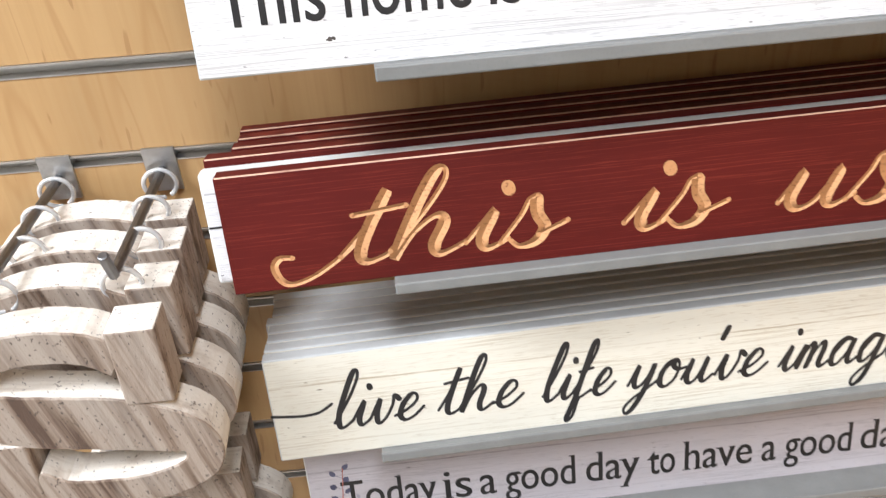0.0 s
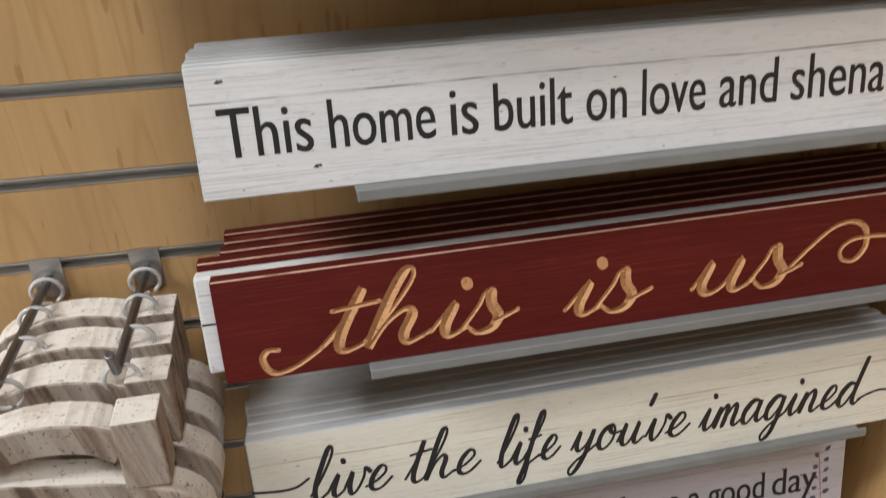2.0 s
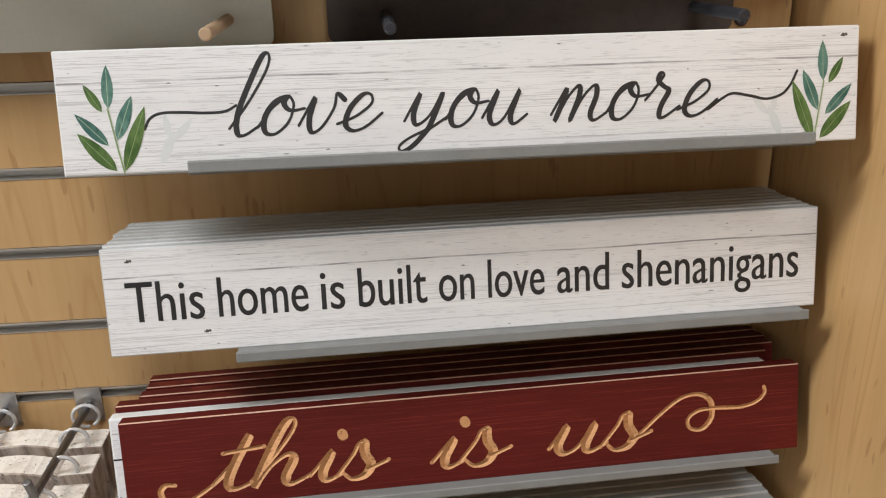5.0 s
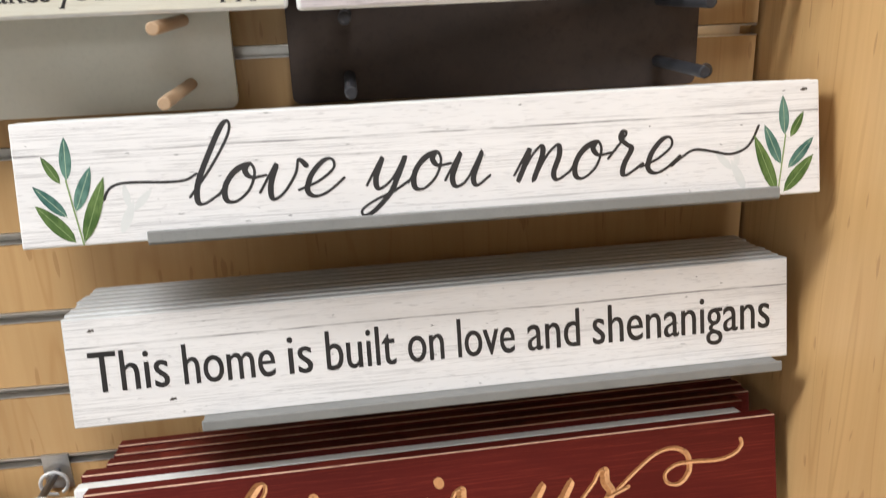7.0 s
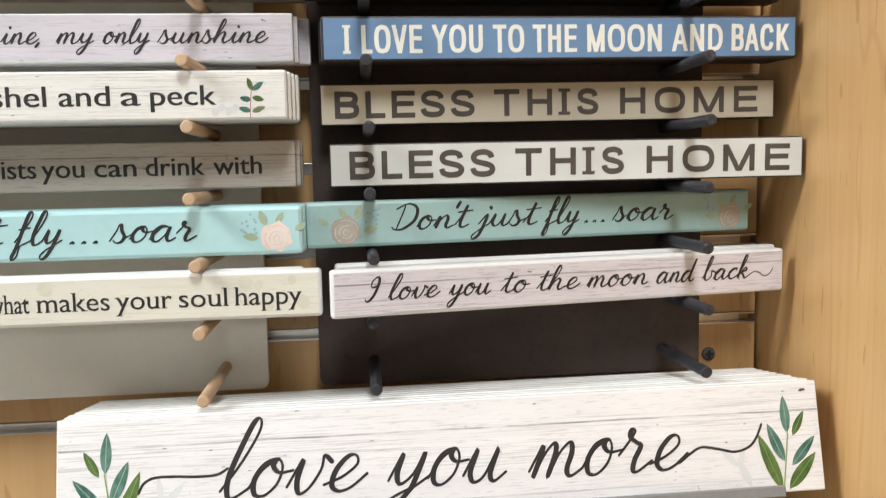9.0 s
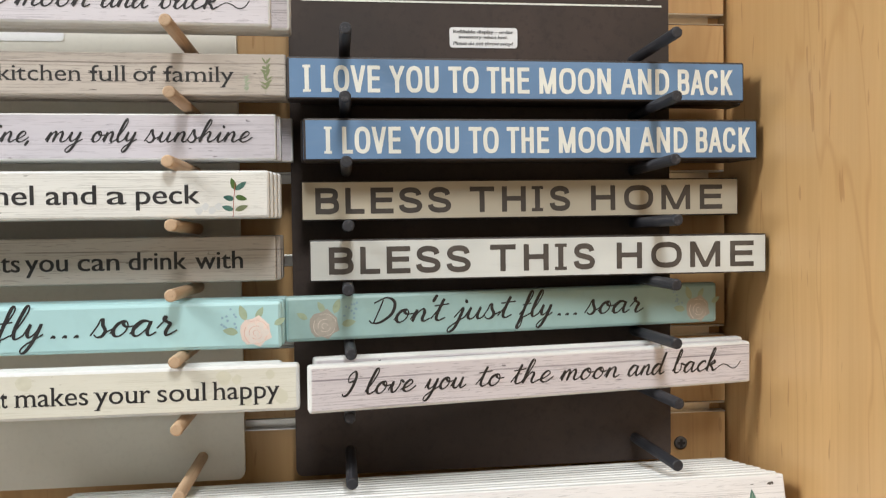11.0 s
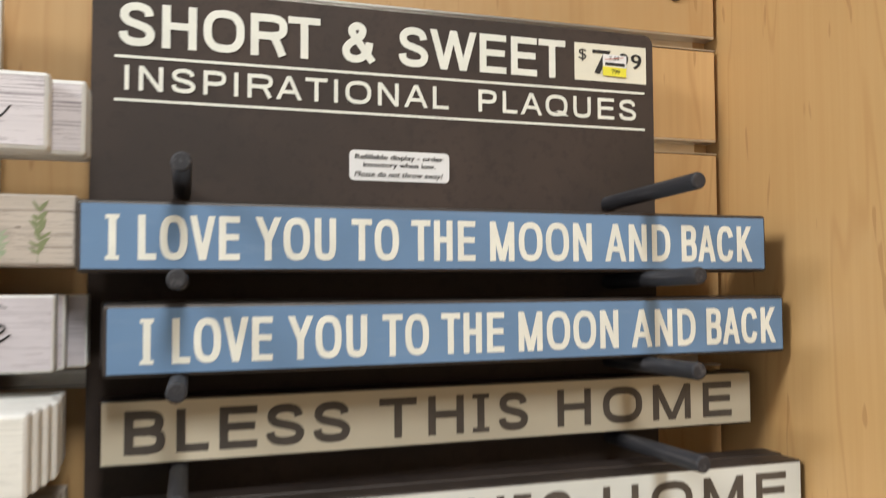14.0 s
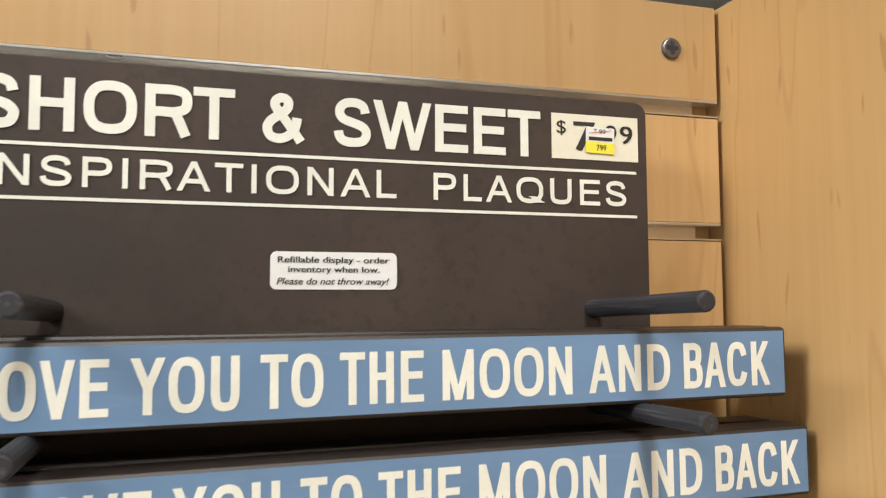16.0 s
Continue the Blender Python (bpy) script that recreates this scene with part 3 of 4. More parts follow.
def script(words, z, xh, mat, parent, thin, thick, slant=0.38, extra=(), groove=False, drop=0.9):
    """Words (text, x0, x1) in the running hand, each a part: baseline z, x-height xh. extra: flourishes in millimetres."""
    for text, a, b, *lift in words:
        y = [-0.00028]
        bm, at, up = bmesh.new(), 0.0, z + (lift[0] if lift else 0.0)
        k = (b - a) / sum(HAND[c][1] for c in text)
        for c in text:
            for stroke in HAND[c][0].split(";"):
                if stroke:
                    brush(bm, [(a + (px + at) * k + slant * pz * xh, up + (pz if pz > 0 else drop * pz) * xh) for px, pz in spline(knots(stroke))], thin, thick, y, groove)
            at += HAND[c][1]
        carve(link("word", flat_front(bm), mat, parent), groove)
    for flourish in extra:
        bm, y = bmesh.new(), [-0.00024]
        brush(bm, spline([(p / 1000, q / 1000) for p, q in knots(flourish)], 8), thin, thick * 0.6, y, groove)
        carve(link("flourish", flat_front(bm), mat, parent), groove)


def carve(ob, groove):
    """Turns the shading of a stroke's two sides inwards, as the walls of a V-cut stand."""
    if not groove:
        return
    me = ob.data
    middle = me.attributes["middle"].data
    normals = [Vector((0, -1, 0))] * len(me.loops)
    for poly in me.polygons:
        if len(poly.vertices) == 4:
            mid = poly.vertices[0:4]
            pts = [me.vertices[v].co for v in mid]
            centre = [v for v in mid if middle[v].value]
            inner = sum((me.vertices[v].co for v in centre), Vector()) / max(1, len(centre))
            outer = sum(pts, Vector()) / 4
            way = (inner - outer)
            way.y = 0
            if way.length > 1e-7 and len(centre) == 2:
                n = (way.normalized() * 0.62 + Vector((0, -0.8, 0))).normalized()
                for li in poly.loop_indices:
                    normals[li] = n
    me.polygons.foreach_set("use_smooth", [True] * len(me.polygons))
    me.normals_split_custom_set(normals)


def leaf(bm, x, z, length, width, angle, y):
    """A pointed leaf from its base at (x, z)."""
    c, s = math.cos(radians(angle)), math.sin(radians(angle))
    half = [(t, width / 2 * math.sin(math.pi * t ** 0.85) ** 0.8) for t in np.linspace(0, 1, 8)]
    loop = [(t * length, w) for t, w in half] + [(t * length, -w) for t, w in half[-2:0:-1]]
    bm.faces.new([bm.verts.new((x + a * c - b * s, y, z + a * s + b * c)) for a, b in loop])


def flat_front(bm):
    for f in bm.faces:
        f.normal_update()
        if f.normal.y > 0:
            f.normal_flip()
    return bm


def blob(bm, x, z, r, y, seed=0, n=11):
    rng = random.Random(seed)
    bm.faces.new([bm.verts.new((x + r * rng.uniform(0.75, 1.1) * math.cos(a), y, z + r * rng.uniform(0.75, 1.1) * math.sin(a))) for a in np.linspace(0, 2 * math.pi, n, endpoint=False)])


# ---- structure ----
WALL_Y, PITCH, TOP_GROOVE, SLOT = 0.604, 0.0762, 1.690, 0.011
X_LEFT, X_RIGHT, TOP = -1.30, 0.8365, 1.7495

bm = box((X_LEFT, 0.6165, 0.0), (X_RIGHT, 0.634, TOP))
slat_wall = tagged(link("wall_back", bm, MAPLE), "maple slatwall panel with grey metal grooves and hung displays", "wall", kind="structure")
bm = box((0.840, -0.25, 0.0), (0.862, 0.634, TOP + 0.001), bevel=0.0008)
tagged(link("wall_side", bm, MAPLE_SIDE), "upright maple side panel closing the slatwall bay", "wall", kind="structure")
bm = box((X_LEFT, 0.6345, 0.0), (0.862, 0.66, TOP - 0.002))
tagged(link("wall_core", bm, PAINT_WALL), "plain backing of the slatwall bay", "wall", kind="structure")
bm = box((-4, -5, -0.05), (4, 4, 0.0))
tagged(link("floor", bm, FLOOR), "smooth tan store floor", "floor", kind="structure")
bm = box((-4, -5, 3.4), (4, 4, 3.5))
tagged(link("ceiling", bm, PAINT_WALL), "plain off-white store ceiling", "ceiling", kind="structure")
for name, lo, hi in (("wall_south", (-4, -5.1, 0), (4, -5, 3.4)), ("wall_north", (-4, 4, 0), (4, 4.1, 3.4)), ("wall_west", (-4.1, -5, 0), (-4, 4, 3.4)), ("wall_east", (4, -5, 0), (4.1, 4, 3.4))):
    tagged(link(name, box(lo, hi), PAINT_WALL), "plain painted store wall", "wall", kind="structure")


def ceiling_light(x, y, z, sx, sy):
    ob = link("ceiling_light", box((x - sx / 2 - 0.03, y - sy / 2 - 0.03, z), (x + sx / 2 + 0.03, y + sy / 2 + 0.03, 3.4)), WHITE_EDGE)
    part("diffuser", box((x - sx / 2, y - sy / 2, z - 0.012), (x + sx / 2, y + sy / 2, z - 0.001)), LAMP_GLOW, ob)
    return tagged(ob, "long white ceiling light with a glowing diffuser", "lamp", "ceiling lights")


for x, y, z, sx, sy, watts in LAMPS:
    ceiling_light(x, y, z, sx, sy)


# ---- display boards with pegs ----
PEG_Z = [1.563, 1.5115, 1.4605, 1.411, 1.3595, 1.3095, 1.2585, 1.2075]


def display_board(x0, x1, front, mat, label, peg_mat, pegs, tip, peg_label):
    bm = prism(rounded(x0, 1.185, x1, 1.6775, 0.007), front, front + 0.007)
    b2 = bmesh.new()
    for x in (x0 + 0.05, x1 - 0.07):
        box((x, front + 0.0065, 1.22), (x + 0.02, WALL_Y - 0.0005, 1.66), b2)
    ob = link("display_board", bm, mat)
    part("mounting_strip", b2, mat, ob)
    for x in pegs:
        for z in PEG_Z:
            dx, dz = random.uniform(-0.0015, 0.0015), random.uniform(-0.001, 0.002)
            part("peg", rod((x, front + 0.003, z - 0.001), (x + dx, tip, z + dz), 0.0048, sides=16, bevel=0.0012), peg_mat, ob, peg_label, smooth=False)
    return tagged(ob, label, "display board", "peg display boards")


brown = display_board(0.417, 0.7695, 0.578, BROWN, "dark brown hardboard plaque display with lettered header and pegs", DARK_PEG, (0.466, 0.734), 0.476, "charcoal painted wooden peg")
cream = display_board(0.0185, 0.3715, 0.578, CREAM_BOARD, "cream hardboard plaque display with pale wooden pegs", WOOD_PEG, (0.068, 0.335), 0.462, "raw birch peg")
# header of the brown board
FACE = 0.578 - 0.0005
capitals(spaced([("SHORT", 0.4310, 0.5440), ("&", 0.5571, 0.5775), ("SWEET", 0.5921, 0.7045)], 0.0250), 1.6436, 0.0250, 0.0046, CREAM_INK, brown, FACE)
capitals(spaced([("INSPIRATIONAL", 0.4345, 0.6243), ("PLAQUES", 0.6440, 0.7560)], 0.0141), 1.6184, 0.0141, 0.0024, CREAM_INK, brown, FACE)
for z in (1.6374, 1.6128):
    part("rule", patch([(0.429, z - 0.0008), (0.7625, z - 0.0008), (0.7625, z + 0.0008), (0.429, z + 0.0008)], FACE), CREAM_INK, brown)
card = part("price_card", patch([(0.711, 1.6436), (0.764, 1.6436), (0.764, 1.6686), (0.711, 1.6686)], FACE), PRICE_CARD, brown, "ivory printed price panel")
typeset([("$", 0.714, 0.7195)], 1.6576, 0.0075, INK, card, y=FACE - 0.0003)
typeset([("7", 0.724, 0.7375)], 1.6486, 0.017, INK, card, 0.0008, y=FACE - 0.0003)
typeset([("9", 0.7435, 0.7505), ("9", 0.7525, 0.7605)], 1.6536, 0.0105, INK, card, 0.0003, y=FACE - 0.0003)
tag = part("price_tag", patch([(0.731, 1.6476), (0.7485, 1.6471), (0.749, 1.6616), (0.7315, 1.6621)], FACE - 0.0006), PAPER, card, "small white and yellow price sticker")
tag_y = FACE - 0.0009
bm = patch([(0.731, 1.6476), (0.7485, 1.6471), (0.7487, 1.6533), (0.7312, 1.6538)], tag_y)
part("price_print", bm, YELLOW, card)
typeset([("799", 0.7375, 0.7435)], 1.6489, 0.0034, INK, card, y=tag_y - 0.0003)
typeset([("7-99", 0.736, 0.7435)], 1.6584, 0.0026, INK, card, y=tag_y)
part("price_print", patch([(0.733, 1.6546), (0.7475, 1.6544), (0.7475, 1.6563), (0.733, 1.6565)], tag_y), INK, card)
part("price_print", patch([(0.733, 1.6581), (0.7465, 1.6601), (0.7465, 1.6605), (0.733, 1.6585)], tag_y - 0.0003), TWIG, card)
note = link("sticker", patch(rounded(0.5615, 1.5720, 0.6245, 1.5905, 0.003), FACE), PAPER, brown)
tagged(note, "white refill notice sticker")
typeset([("Refillable display - order", 0.565, 0.6205)], 1.5852, 0.0031, INK, note, 0.00012, y=FACE - 0.0003)
typeset([("inventory when low.", 0.570, 0.6155)], 1.5805, 0.0031, INK, note, 0.00012, y=FACE - 0.0003)
typeset([("Please do not throw away!", 0.5645, 0.6195)], 1.5745, 0.0034, INK, note, 0.00008, y=FACE - 0.0003, slope=0.3)
# header of the cream board: white strip with black print, only its lower line is in view
part("header_label", patch([(0.026, 1.612), (0.3715, 1.612), (0.3715, 1.676), (0.026, 1.676)], FACE), PAPER, cream, "white header with black print")
capitals(spaced([("INSPIRATIONAL", 0.0360, 0.2258), ("PLAQUES", 0.2455, 0.3575)], 0.0141), 1.6174, 0.0141, 0.0019, INK, cream, FACE - 0.0004)
part("rule", patch([(0.028, 1.6356), (0.3655, 1.6356), (0.3655, 1.6372), (0.028, 1.6372)], FACE - 0.0004), INK, cream)
note = part("sticker", patch(rounded(0.163, 1.573, 0.226, 1.5915, 0.003), FACE), PAPER, cream, "white refill notice sticker")
typeset([("Refillable display - order", 0.1665, 0.222)], 1.5862, 0.0031, INK, note, 0.00012, y=FACE - 0.0003)
typeset([("inventory when low.", 0.1715, 0.217)], 1.5815, 0.0031, INK, note, 0.00012, y=FACE - 0.0003)


# ---- plaques and signs ----
def board(name, label, category, group, w, h, d, face, edge, bevel=0.0012, front_edge=None, face_label=""):
    """A board whose front lower left corner is its origin: body, and its painted or printed face."""
    b = box((0, 0, 0), (w, d, h), bevel=bevel, edge=0)
    if front_edge is not None:
        for f in b.faces:
            c = f.calc_center_median()
            f.material_index = 1 if c.z > h - bevel and c.y < bevel and f.calc_area() > 0.1 * w * bevel else 0
    ob = tagged(link(name, b, [edge] + ([front_edge] if front_edge is not None else [])), label, category, group)
    if face is not edge:
        part("printed_face", patch([(bevel, bevel), (w - bevel, bevel), (w - bevel, h - bevel), (bevel, h - bevel)], -0.00015), face, ob, face_label)
    else:
        part("painted_face", patch([(bevel, bevel), (w - bevel, bevel), (w - bevel, h - bevel), (bevel, h - bevel)], -0.00015), face, ob, face_label)
    return ob


RISE = 0.08  # a tray's base climbs by this towards the wall, seen square to the leaning boards


def bare_copy(ob, m):
    """Another board of the same kind, its print hidden behind the one before it."""
    twin = ob.copy()
    scene.collection.objects.link(twin)
    twin.matrix_basis = m
    for child in ob.children:
        if child.name.startswith(("printed_face", "painted_face")):
            face = child.copy()
            scene.collection.objects.link(face)
            face.parent = twin
    return twin


def stack(first, m, count, step, jitter=0.003, seed=1):
    """Copies of a board behind the first, which stands at the pose m."""
    rng = random.Random(seed)
    first.matrix_basis = m
    return [bare_copy(first, m @ pose(rng.uniform(-jitter, jitter), step * i, RISE * step * i + rng.uniform(0, 0.0003))) for i in range(1, count)]


PLAQUE_H, PLAQUE_W = 0.0355, 0.402


def plaque_pose(xl, yl, xr, yr, z, roll=0.0, lean=0.0):
    return pose(xl, yl, z, -lean, roll, math.degrees(math.atan2(yr - yl, xr - xl)))


# brown board, top to bottom
def blue_plaque(dx):
    ob = board("wooden_plaque", "blue painted box plaque with dark rim and cream lettering", "plaque", "plaques on the brown board", PLAQUE_W, PLAQUE_H, 0.022, BLUE, BROWN_EDGE, 0.0019, None, "faded blue painted face")
    words = [("I", 0.0128, 0.0191), ("LOVE", 0.0276, 0.0762), ("YOU", 0.0838, 0.1255), ("TO", 0.1338, 0.1598), ("THE", 0.1668, 0.2041), ("MOON", 0.2128, 0.2771), ("AND", 0.2858, 0.3308), ("BACK", 0.3387, 0.3908)]
    capitals(spaced([(w, p + dx, q + dx) for w, p, q in words], 0.0222, 1.0), 0.0062, 0.0222, 0.0035, CREAM_INK, ob, -0.00028, "I")
    return ob


one = blue_plaque(0.0)
one.matrix_basis = plaque_pose(0.419, 0.516, 0.821, 0.531, 1.5148, -0.25)
copy_thing(one, plaque_pose(0.427, 0.5395, 0.829, 0.5535, 1.5166))
one = blue_plaque(0.004)
one.matrix_basis = plaque_pose(0.4315, 0.514, 0.8335, 0.531, 1.4640, -0.25)
copy_thing(one, plaque_pose(0.428, 0.5375, 0.830, 0.5535, 1.4657))


def bless_plaque(face, label, dx=0.0):
    ob = board("wooden_plaque", label, "plaque", "plaques on the brown board", PLAQUE_W, PLAQUE_H - 0.001, 0.018, face, BROWN_EDGE, 0.0012, None, "pale painted face")
    letters = spaced([("BLESS", 0.0122, 0.1309), ("TH", 0.1475, 0.1985)], 0.0226, 0.75) + [("I", 0.2040, 0.2145)] + spaced([("S", 0.2205, 0.2402), ("HOME", 0.2592, 0.3860)], 0.0226, 0.75)
    capitals([(c, p + dx, q + dx) for c, p, q in letters], 0.0058, 0.0226, 0.0046, GREY_INK, ob, -0.00028, "I")
    return ob


one = bless_plaque(KHAKI, "khaki cream plaque with dark rim and grey lettering")
one.matrix_basis = plaque_pose(0.427, 0.5475, 0.8235, 0.5595, 1.4152, -0.2)
one = bless_plaque(OFF_WHITE, "cool white plaque with dark rim and grey lettering", 0.0038)
one.matrix_basis = plaque_pose(0.4345, 0.513, 0.8365, 0.5225, 1.3648)
copy_thing(one, plaque_pose(0.4375, 0.533, 0.8315, 0.5435, 1.3648))


def flowers(parent, x, h, face_y, rose, flip=1):
    """A printed rose with leaves and small blossoms."""
    b = bmesh.new()
    for i, (dx, z, l, w, a) in enumerate(((-0.006, 0.6, 0.013, 0.006, 110), (0.002, 0.62, 0.011, 0.005, 60), (-0.012, 0.35, 0.012, 0.006, 170), (0.016, 0.5, 0.010, 0.005, 30))):
        leaf(b, x + flip * dx, h * z, l, w, a if flip > 0 else 180 - a, face_y - 0.00002 * i)
    part("printed_leaf", flat_front(b), LEAF_PALE, parent)
    b = bmesh.new()
    blob(b, x + flip * 0.002, h * 0.36, 0.0128, face_y - 0.0001, 3, 14)
    part("printed_rose", flat_front(b), rose, parent)
    b = bmesh.new()
    for i in range(6):
        a0 = 1.05 * i
        blob(b, x + flip * 0.002 + 0.0062 * math.cos(a0), h * 0.33 + 0.0058 * math.sin(a0), 0.0036, face_y - 0.00013 - 1e-5 * i, 20 + i, 9)
    blob(b, x + flip * 0.002, h * 0.34, 0.0034, face_y - 0.0002, 31, 9)
    part("printed_petal", flat_front(b), ROSE_LIGHT if rose is ROSE else rose, parent)
    b = bmesh.new()
    for r, a0, turn in ((0.0100, 0.3, 1.7), (0.0092, 2.6, 1.5), (0.0085, 4.6, 1.4), (0.0056, 1.2, 2.2), (0.0048, 4.0, 2.0), (0.0024, 0.0, 4.4)):
        arc = [(x + flip * 0.002 + r * math.cos(a0 + t), h * 0.33 + r * math.sin(a0 + t)) for t in np.linspace(0, turn, 9)]
        brush(b, arc, 0.0003, 0.0005, [face_y - 0.00025])
    part("rose_line", flat_front(b), ROSE_LINE if rose is ROSE else ROSE_LIGHT, parent)
    b = bmesh.new()
    for i in range(11):
        blob(b, x - flip * (0.013 + 0.012 * random.random()), h * (0.45 + 0.4 * random.random()), 0.0011, face_y - i * 1e-5, i, 7)
    part("printed_blossom", flat_front(b), MINT_BLUE, parent)


def soar_plaque(mat, rose, x0, group, label, size=1.0):
    ob = board("wooden_plaque", label, "plaque", group, 0.400, 0.0375, 0.011, mat, mat, 0.0030)
    words = (("Don't", 0.0, 0.0650), ("just", 0.0745, 0.1255), ("fly", 0.134, 0.1645), ("...", 0.1689, 0.1920), ("soar", 0.198, 0.2535))
    script([(w, x0 + p * size, x0 + q * size) for w, p, q in words], 0.0130, 0.0105 * size, INK, ob, 0.0012, 0.0028, 0.36)
    flowers(ob, 0.378, 0.0375, -0.00025, rose)
    flowers(ob, 0.034, 0.0375, -0.00025, rose, -1)
    return ob


# The same mint and rose print in darker tones.
one = soar_plaque(MINT_DULL, ROSE_DULL, 0.0679, "plaques on the brown board", "dull mint plaque with dull roses and script lettering")
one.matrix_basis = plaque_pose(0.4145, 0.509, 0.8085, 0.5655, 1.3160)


def moon_plaque(group, dx=0.0):
    ob = board("wooden_plaque", "pale whitewashed plank plaque with black script lettering", "plaque", group, 0.398, 0.037, 0.011, PALE_LILAC, WHITE_EDGE, 0.0022)
    words = (("I", 0.0243, 0.0349), ("love", 0.0430, 0.0825), ("you", 0.0915, 0.1255), ("to", 0.1345, 0.1568), ("the", 0.165, 0.2014), ("moon", 0.209, 0.2643), ("and", 0.2725, 0.3080), ("back", 0.3165, 0.3612))
    script([(w, p + dx, q + dx) for w, p, q in words], 0.0130, 0.0090, INK, ob, 0.0011, 0.0022, 0.36)
    b = bmesh.new()
    brush(b, spline([(x / 1000 + dx, z / 1000) for x, z in ((361, 14), (368, 18), (373, 17), (378, 14), (383, 15), (387, 20))], 8), 0.0009, 0.0012, [-0.00024])
    part("flourish", flat_front(b), INK, ob)
    return ob


one = moon_plaque("plaques on the brown board")
one.matrix_basis = plaque_pose(0.4345, 0.464, 0.8275, 0.533, 1.2665, 0.25)
copy_thing(one, plaque_pose(0.437, 0.4985, 0.829, 0.5555, 1.2672, 0.2))


# cream board, top to bottom; only the right ends come into view
LEFT = "plaques on the cream board"


def left_pose(xr, y, z, yaw=0.0, w=0.402):
    return pose(xr, y, z, 0, 0, yaw) @ pose(-w, 0, 0)


def left_stack(ob, xr, y, z, count, step, yaw=0.0, shifts=(), w=0.402):
    ob.matrix_basis = left_pose(xr, y, z, yaw, w)
    for i in range(1, count):
        bare_copy(ob, left_pose(xr + (shifts[i - 1] if i <= len(shifts) else 0.003), y + step * i, z, yaw, w))


ob = moon_plaque(LEFT, -0.0055)
left_stack(ob, 0.4075, 0.507, 1.5715, 3, 0.0125, 0.6, (0.0145, 0.0145), 0.398)
ob = board("wooden_plaque", "beige plank plaque with kitchen lettering and green sprigs", "plaque", LEFT, 0.402, 0.0345, 0.012, BEIGE_PRINT, BEIGE_PRINT)
typeset([("kitchen", 0.1785, 0.240), ("full", 0.2477, 0.2745), ("of", 0.281, 0.2994), ("family", 0.3051, 0.3598)], 0.0112, 0.0135, INK, ob, serif=0.0022)
rng = random.Random(12)
for x, tall in ((0.386, 0.027), (0.370, 0.014)):
    b = bmesh.new()
    for i in range(7):
        for s in (-1, 1):
            leaf(b, x + 0.0004 * s, 0.003 + tall * (0.1 + 0.12 * i + 0.04 * rng.random()), tall * rng.uniform(0.16, 0.3), tall * rng.uniform(0.05, 0.1), 90 + s * rng.uniform(22, 66), -0.00025 - 1e-5 * (2 * i + s))
    brush(b, spline([(x - 0.0006, 0.002), (x, 0.003 + tall * 0.5), (x + 0.0005, 0.003 + tall)]), 0.0003, 0.0004, [-0.00024])
    part("printed_sprig", flat_front(b), LEAF_PALE if tall < 0.02 else LEAF_OLIVE, ob)
left_stack(ob, 0.418, 0.521, 1.5180, 3, 0.0125, 0.5, (0.0, 0.001))
ob = board("wooden_plaque", "lilac washed plank plaque with script lettering", "plaque", LEFT, 0.402, 0.0375, 0.012, LILAC_PRINT, WHITE_EDGE)
script([("ine,", 0.1785, 0.2095), ("my", 0.2195, 0.2475), ("only", 0.2545, 0.2895), ("sunshine", 0.2975, 0.3806)], 0.0145, 0.0085, INK, ob, 0.0010, 0.0021, 0.36)
left_stack(ob, 0.4085, 0.527, 1.4667, 3, 0.0125, 0.5, (0.003, 0.012))
ob = board("wooden_plaque", "chalk white plaque with black lettering and green sprig", "plaque", LEFT, 0.402, 0.0365, 0.012, CHALK, WHITE_EDGE, 0.0018)
typeset([("shel", 0.1915, 0.2300), ("and", 0.2384, 0.2745), ("a", 0.2818, 0.296), ("peck", 0.3029, 0.3503)], 0.0113, 0.0155, INK, ob, 0.0003)
for i, (dx, z, length, a, mat) in enumerate(((-0.0004, 0.0062, 0.0095, 163, LEAF_TEAL), (0.0004, 0.0058, 0.0105, 20, LEAF_OLIVE), (0, 0.0145, 0.0085, 168, LEAF_TEAL), (0.0008, 0.0165, 0.0090, -14, LEAF_GREEN), (0.001, 0.0215, 0.0098, 108, LEAF_GREEN), (0.0012, 0.0215, 0.0105, 38, LEAF_TEAL))):
    b = bmesh.new()
    leaf(b, 0.3755 + dx, z, length, 0.0042, a, -0.00025 - 1e-5 * i)
    part("printed_leaf", flat_front(b), mat, ob)
b = bmesh.new()
brush(b, spline([(0.3745, 0.001), (0.3750, 0.012), (0.3765, 0.027)]), 0.0005, 0.0006, [-0.00048])
part("printed_stem", flat_front(b), TWIG, ob)
b = bmesh.new()
for i in range(4):
    blob(b, 0.349 + 0.005 * i, 0.006 + 0.003 * (i % 2), 0.003, -0.00025 - 1e-5 * i, i)
part("printed_blossom", flat_front(b), LEAF_GREY, ob)
left_stack(ob, 0.4065, 0.477, 1.4178, 7, 0.0125, 0.8, (0.002, 0.004, 0.006, 0.003, 0.004))
ob = board("wooden_plaque", "beige plank plaque with plain black lettering", "plaque", LEFT, 0.402, 0.0375, 0.012, BEIGE_PRINT, BEIGE_PRINT)
typeset([("oists", 0.1635, 0.2015), ("you", 0.2052, 0.2379), ("can", 0.2452, 0.2776), ("drink", 0.2846, 0.3304), ("with", 0.3371, 0.3753)], 0.0111, 0.0155, INK, ob, 0.0003)
left_stack(ob, 0.407, 0.522, 1.3660, 4, 0.0125, 0.4, (0.003, 0.002))
